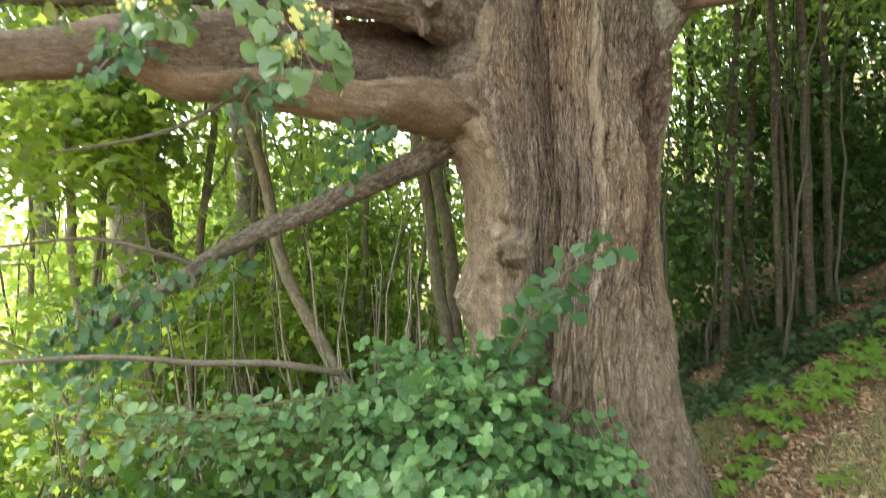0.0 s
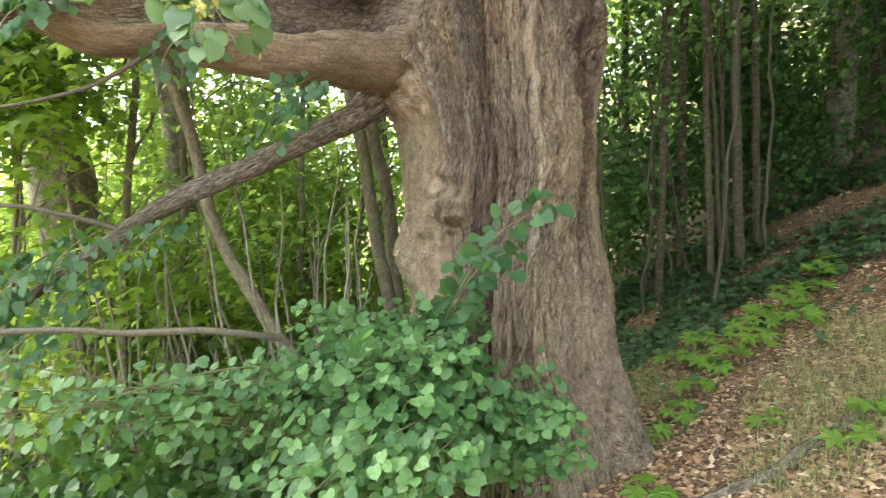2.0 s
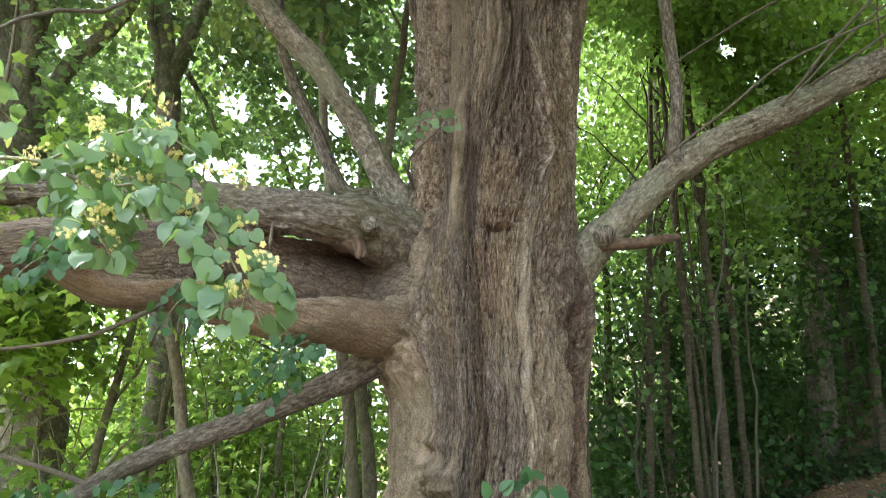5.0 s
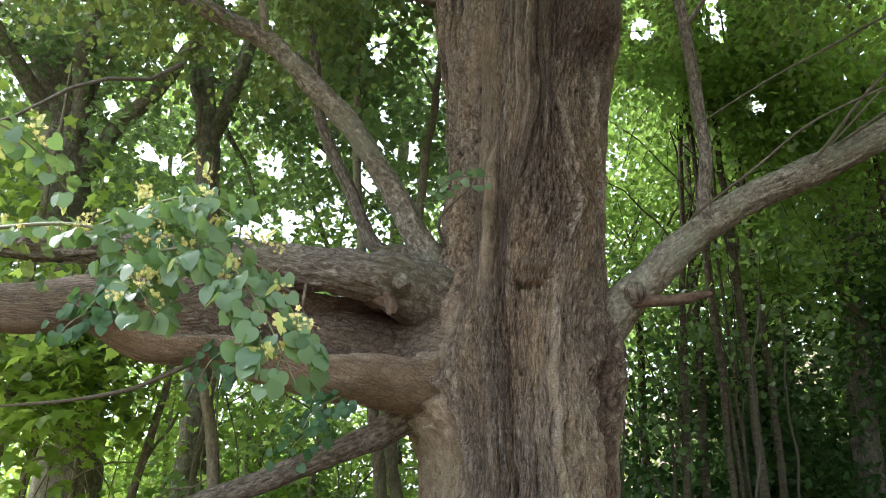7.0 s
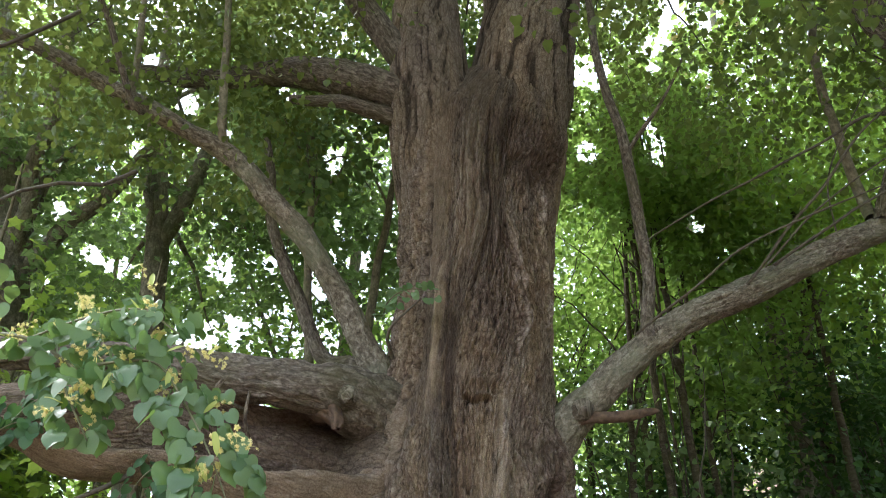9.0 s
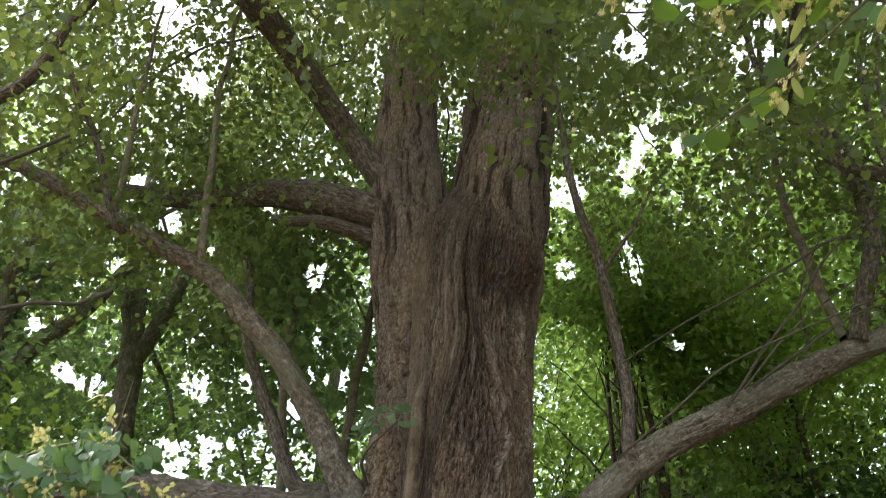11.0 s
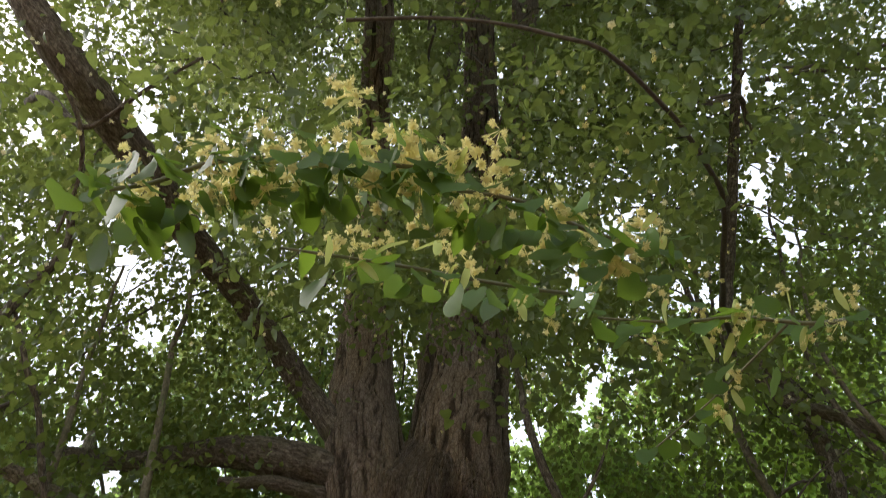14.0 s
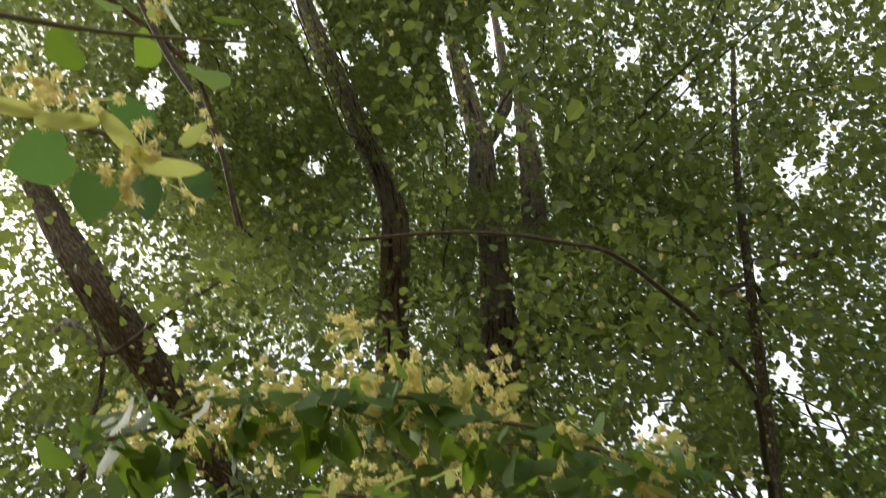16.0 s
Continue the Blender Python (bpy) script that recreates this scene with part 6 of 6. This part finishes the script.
# ---- shoots from the foot of the lime ----
def basal_shoots():
    """Groups: middle, radii, number of shoots, leaves on each, leaf size."""
    groups = (((-0.19, 3.75, 0.90), (0.46, 0.22, 0.13), 30, 25, 0.058), ((-0.11, 3.35, 0.71), (0.34, 0.24, 0.27), 52, 27, 0.061), ((-0.30, 2.95, 0.41), (0.52, 0.26, 0.15), 39, 27, 0.066), ((0.58, 3.42, 0.33), (0.28, 0.20, 0.20), 39, 25, 0.058),
              ((-0.63, 3.60, 0.67), (0.28, 0.2, 0.10), 15, 22, 0.059), ((-1.08, 3.45, 0.66), (0.30, 0.2, 0.08), 13, 22, 0.059), ((-1.42, 3.30, 0.66), (0.22, 0.2, 0.10), 6, 20, 0.059), ((-1.72, 3.10, 0.80), (0.24, 0.22, 0.19), 9, 20, 0.059), ((-1.05, 4.2, -0.06), (0.55, 0.3, 0.24), 15, 22, 0.058), ((-0.50, 3.5, 0.52), (0.26, 0.22, 0.18), 20, 25, 0.061))
    for (mid, rad, shoots, per, size) in groups:
        for k in range(shoots):
            e = np.array(mid) + unit(1)[0] * rad * RNG.uniform(0.45, 1.05)
            foot = np.array([RNG.uniform(0.0, 0.6), RNG.uniform(4.1, 4.3), RNG.uniform(-0.6, 0.2)])
            bow = (foot + e) / 2 + (RNG.normal(0, 0.1), 0, RNG.uniform(0.1, 0.35))
            ctrl = [(*foot, 0.008), (*bow, 0.006), (*e, 0.002)]
            v, f, u = tube(ctrl, around=5, step=0.08, seed=k, wander=0.03)
            shoot = solid("basal_shoot", v, f, SHOOT, lime, u)
            line = smooth_line(ctrl, 0.02)[:, :3]
            i = (np.linspace(0.62, 1.0, per) * (len(line) - 1)).astype(int)
            sgn = np.where(np.arange(per) % 2 == 0, 1.0, -1.0)[:, None]
            ahead = np.gradient(line, axis=0)[i]
            ahead /= np.linalg.norm(ahead, axis=1)[:, None]
            side = np.cross(ahead, (0, -0.4, 1.0))
            pos = line[i] + sgn * side * RNG.uniform(0.02, 0.13, (per, 1)) + RNG.normal(0, 0.03, (per, 3))
            way = 0.5 * ahead + 0.7 * sgn * side + RNG.normal(0, 0.3, (per, 3)) + (0, -0.25, -0.45)
            face = np.array([0.0, -0.62, 0.85]) + RNG.normal(0, 0.42, (per, 3))
            sz = size * RNG.uniform(0.6, 1.15, per)
            leaves("foliage", pos, way, face, sz, (HEART_V, HEART_T), LEAF_SHOOT, shoot)


basal_shoots()
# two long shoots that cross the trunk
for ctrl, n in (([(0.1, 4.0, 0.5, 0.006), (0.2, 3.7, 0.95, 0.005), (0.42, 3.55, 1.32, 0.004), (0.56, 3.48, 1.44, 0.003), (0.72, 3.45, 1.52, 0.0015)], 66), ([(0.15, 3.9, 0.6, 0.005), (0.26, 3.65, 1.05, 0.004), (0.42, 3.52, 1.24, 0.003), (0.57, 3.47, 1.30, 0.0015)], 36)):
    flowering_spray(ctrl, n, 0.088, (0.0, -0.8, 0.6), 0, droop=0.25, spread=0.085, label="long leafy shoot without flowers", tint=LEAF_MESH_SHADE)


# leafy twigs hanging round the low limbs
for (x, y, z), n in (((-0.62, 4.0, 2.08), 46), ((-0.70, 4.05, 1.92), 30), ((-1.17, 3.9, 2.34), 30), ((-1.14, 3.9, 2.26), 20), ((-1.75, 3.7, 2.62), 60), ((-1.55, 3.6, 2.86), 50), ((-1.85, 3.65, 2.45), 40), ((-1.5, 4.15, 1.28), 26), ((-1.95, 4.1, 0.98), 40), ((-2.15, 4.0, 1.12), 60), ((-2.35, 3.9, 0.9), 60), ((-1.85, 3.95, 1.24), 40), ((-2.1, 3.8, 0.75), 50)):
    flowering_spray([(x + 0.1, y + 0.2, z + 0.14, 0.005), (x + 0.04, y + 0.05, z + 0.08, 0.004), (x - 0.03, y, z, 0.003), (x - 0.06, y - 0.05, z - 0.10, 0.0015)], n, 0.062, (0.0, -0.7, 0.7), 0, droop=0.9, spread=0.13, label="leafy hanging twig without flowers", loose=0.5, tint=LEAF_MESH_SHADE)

# a small leafy tuft on the trunk
flowering_spray([(-0.04, 4.5, 3.58, 0.006), (0.0, 4.36, 3.64, 0.005), (0.12, 4.28, 3.69, 0.004), (0.3, 4.25, 3.67, 0.002)], 30, 0.06, (0.0, -0.8, 0.5), 0, droop=0.3, spread=0.09, label="small leafy tuft on the trunk")


# ---- undergrowth on the falling side ----
def thicket_floor():
    n = 3600
    x, y = RNG.uniform(-6.5, -0.35, n), 3.8 + 6.7 * RNG.uniform(0, 1, n) ** 1.3
    keep = ~((x > -0.9) & (y < 4.6))
    x, y = np.r_[x[keep], RNG.uniform(1.4, 11.0, 500)], np.r_[y[keep], RNG.uniform(9.2, 14.0, 500)]
    z = ground_z(x, y) + RNG.uniform(0.1, 1.0, len(x)) * np.where(x > 0, 1.0, 1.75 - 0.06 * y)
    ob = leaves("undergrowth", *sprays(np.stack([x, y, z], -1), 10, 0.32, 0.09), (LOW_V, LOW_F), LEAF_UNDER)
    tagged(ob, "low leafy undergrowth covering the slope", "undergrowth", kind="stuff")
    x, y = RNG.uniform(-2, 16, 700), RNG.uniform(13.5, 24, 700)
    z = ground_z(x, y) + RNG.uniform(0.1, 1.8, 700)
    ob = leaves("far_undergrowth", *sprays(np.stack([x, y, z], -1), 10, 0.5, 0.2), (TINY_V, TINY_F), LEAF_UNDER)
    tagged(ob, "dark undergrowth deep in the wood", "undergrowth", kind="stuff")
    st = []
    for k in range(260):
        a, b = RNG.uniform(-6, -0.4), RNG.uniform(4.6, 10.0)
        g = gz(a, b)
        h, l = RNG.uniform(1.2, 3.2), RNG.normal(0, 0.35)
        st.append(tube([(a, b, g, 0.016), (a + l * 0.4, b, g + h * 0.5, 0.013), (a + l, b + RNG.normal(0, 0.2), g + h, 0.005)], around=5, step=0.25, seed=k, wander=0.05))
    v, f, u = joined(st)
    tagged(solid("undergrowth_stems", v, f, BARK_WOODS, None, u), "crowded thin upright undergrowth stems", "undergrowth", kind="stuff")


thicket_floor()


# ---- forest floor ----
def forest_floor():
    n = 76000
    x, y = 0.6 + 6.9 * RNG.uniform(0, 1, n) ** 1.5, 2.6 + 6.8 * RNG.uniform(0, 1, n) ** 1.5
    z = ground_z(x, y) + RNG.uniform(0.006, 0.035, n)
    way = np.stack([RNG.normal(size=n), RNG.normal(size=n), RNG.normal(0, 0.25, n)], -1)
    face = np.array([0, 0, 1.0]) + RNG.normal(0, 0.45, (n, 3))
    ob = leaves("leaf_litter", np.stack([x, y, z], -1), way, face, 0.014 + 0.06 * RNG.uniform(0, 1, n) ** 2.2, (TINY_V * (RNG.uniform(0.4, 1.0), 1, 1), TINY_F), LITTER)
    tagged(ob, "dry brown fallen leaves on the slope", "leaf litter", kind="stuff")
    # dark leafy ground cover further up
    def cover(k):
        a = np.stack([RNG.uniform(1.8, 8.5, k), RNG.uniform(4.6, 11.5, k), np.zeros(k)], -1)
        d = (a[:, 1] - 6.4) + 0.25 * (a[:, 0] - 3)
        return a[RNG.uniform(0, 1, k) < np.clip(0.35 + 0.5 * d, 0.03, 1)]
    p = clumped(9500, cover, 0.7, -0.35)
    p[:, 2] = ground_z(p[:, 0], p[:, 1]) + RNG.uniform(0.03, 0.16, len(p))
    way = np.stack([RNG.normal(size=len(p)), RNG.normal(size=len(p)), RNG.normal(-0.2, 0.2, len(p))], -1)
    face = np.array([-0.1, -0.35, 1.0]) + RNG.normal(0, 0.3, (len(p), 3))
    ob = leaves("ground_cover", p, way, face, RNG.uniform(0.05, 0.10, len(p)), (MID_V, MID_F), LEAF_IVY)
    tagged(ob, "dark green ivy-like ground cover", "ground cover", kind="stuff")
    # grass, dry and green, in tufts
    v, f = [], []
    tufts = [(2.35, 4.6), (2.5, 4.3), (2.6, 4.8), (2.75, 4.5), (2.3, 4.1), (2.1, 3.9), (2.9, 5.0), (3.0, 4.7), (2.45, 3.8), (1.95, 3.7), (2.2, 3.5), (1.75, 5.45), (1.85, 5.6), (2.7, 4.1), (3.2, 5.2), (1.8, 5.75), (1.7, 5.9), (1.95, 5.9), (2.0, 6.1), (3.3, 4.9), (3.4, 5.4), (3.1, 4.4), (2.9, 4.2), (3.5, 5.0), (2.75, 3.9), (2.0, 3.4)]
    for a, b in tufts:
        for k in range(90):
            px, py = a + RNG.normal(0, 0.12), b + RNG.normal(0, 0.12)
            g = gz(px, py)
            h, w = RNG.uniform(0.06, 0.20), 0.0015
            lx, ly = RNG.normal(0, 0.08, 2)
            n0 = len(v)
            v += [(px - w, py, g), (px + w, py, g), (px + lx * 0.35 + w * 0.8, py + ly * 0.35, g + h * 0.65), (px + lx * 0.35 - w * 0.8, py + ly * 0.35, g + h * 0.65), (px + lx + w * 0.2, py + ly, g + h * 0.95), (px + lx - w * 0.2, py + ly, g + h * 0.95)]
            f += [(n0, n0 + 1, n0 + 2, n0 + 3), (n0 + 3, n0 + 2, n0 + 4, n0 + 5)]
    tagged(solid("grass", np.array(v), np.array(f), GRASS, smooth=False), "thin dry woodland grass in tufts", "grass", kind="stuff")


forest_floor()


def seedling(x, y, tall, count):
    """A maple seedling: a thin stem and a whorl of lobed bright leaves."""
    z = gz(x, y)
    t = empty("maple_seedling", (x, y, z))
    tagged(t, "bright green maple seedling on the leaf litter", "seedling", "maple seedlings")
    branch("stem", t, [(x, y, z - 0.02, 0.003), (x + 0.01, y, z + tall * 0.6, 0.0025), (x, y, z + tall, 0.002)], SHOOT, around=5, step=0.03)
    me = None
    for k in range(count):
        a = 2 * math.pi * k / count + RNG.uniform(-0.4, 0.4)
        d = np.array([math.cos(a), math.sin(a), -0.12 + RNG.normal(0, 0.12)])
        pos = np.array([[x, y, z + tall * RNG.uniform(0.75, 1.0)]]) + d * RNG.uniform(0.02, 0.06)
        leaves("leaf", pos, d[None], np.array([[0.0, -0.3, 1.0]]) + RNG.normal(0, 0.2, (1, 3)), np.array([RNG.uniform(0.11, 0.18)]), (MAPLE_V, MAPLE_F), LEAF_HERB, t)


for x, y, tall, count in ((2.46, 5.38, 0.2, 7), (2.65, 5.28, 0.22, 7), (2.45, 5.95, 0.22, 6), (3.12, 5.54, 0.2, 7), (3.56, 6.59, 0.24, 7), (3.88, 6.66, 0.26, 7), (2.11, 5.18, 0.16, 5), (2.21, 4.33, 0.14, 4), (2.33, 5.42, 0.16, 6), (2.2, 5.9, 0.2, 6), (2.9, 5.8, 0.2, 6), (3.3, 5.9, 0.2, 6), (2.62, 5.6, 0.18, 6), (1.32, 3.85, 0.14, 4), (2.6, 3.9, 0.16, 5), (2.36, 3.72, 0.14, 4), (1.62, 4.75, 0.12, 5), (1.9, 4.95, 0.12, 5), (2.75, 5.75, 0.2, 7), (3.05, 6.05, 0.22, 7), (3.35, 6.2, 0.24, 7), (3.7, 6.3, 0.22, 7), (2.3, 5.7, 0.18, 6), (4.1, 6.9, 0.24, 7)):
    seedling(x, y, tall, count)

# fallen wood
def fallen(name, ctrl, label, **kw):
    c = [(x, y, gz(x, y) + r * 0.6, r) for x, y, r in ctrl]
    t = empty(name, c[0][:3])
    tagged(t, label, "branch", "fallen wood")
    branch("wood", t, c, BARK_LIMB, step=0.04, **kw)


fallen("fallen_log", [(1.35, 3.62, 0.02), (1.59, 3.7, 0.034), (1.91, 3.74, 0.036), (2.18, 3.85, 0.04), (2.47, 3.96, 0.036), (2.9, 4.1, 0.03)], "grey fallen branch lying across the slope", around=18, furrow=0.004, lump=0.12, seed=301)
fallen("fallen_stick", [(1.45, 4.2, 0.008), (1.55, 4.17, 0.012), (1.75, 4.16, 0.012), (1.9, 4.3, 0.01), (2.08, 4.58, 0.006)], "thin crooked stick on dry leaves", around=8, lump=0.15, seed=302)
fallen("fallen_stick", [(1.33, 4.13, 0.01), (1.5, 4.5, 0.01), (1.68, 4.9, 0.008), (1.82, 5.3, 0.005)], "thin crooked stick on dry leaves", around=8, lump=0.15, seed=303)
for k in range(16):
    x, y, a, l = RNG.uniform(1.4, 4.6), RNG.uniform(3.2, 7.6), RNG.uniform(0, 3.1), RNG.uniform(0.12, 0.4)
    fallen("fallen_stick", [(x, y, 0.006), (x + l * math.cos(a), y + l * math.sin(a), 0.006), (x + 2 * l * math.cos(a + 0.2), y + 2 * l * math.sin(a + 0.2), 0.003)], "thin crooked stick on dry leaves", around=6, lump=0.15, seed=310 + k)
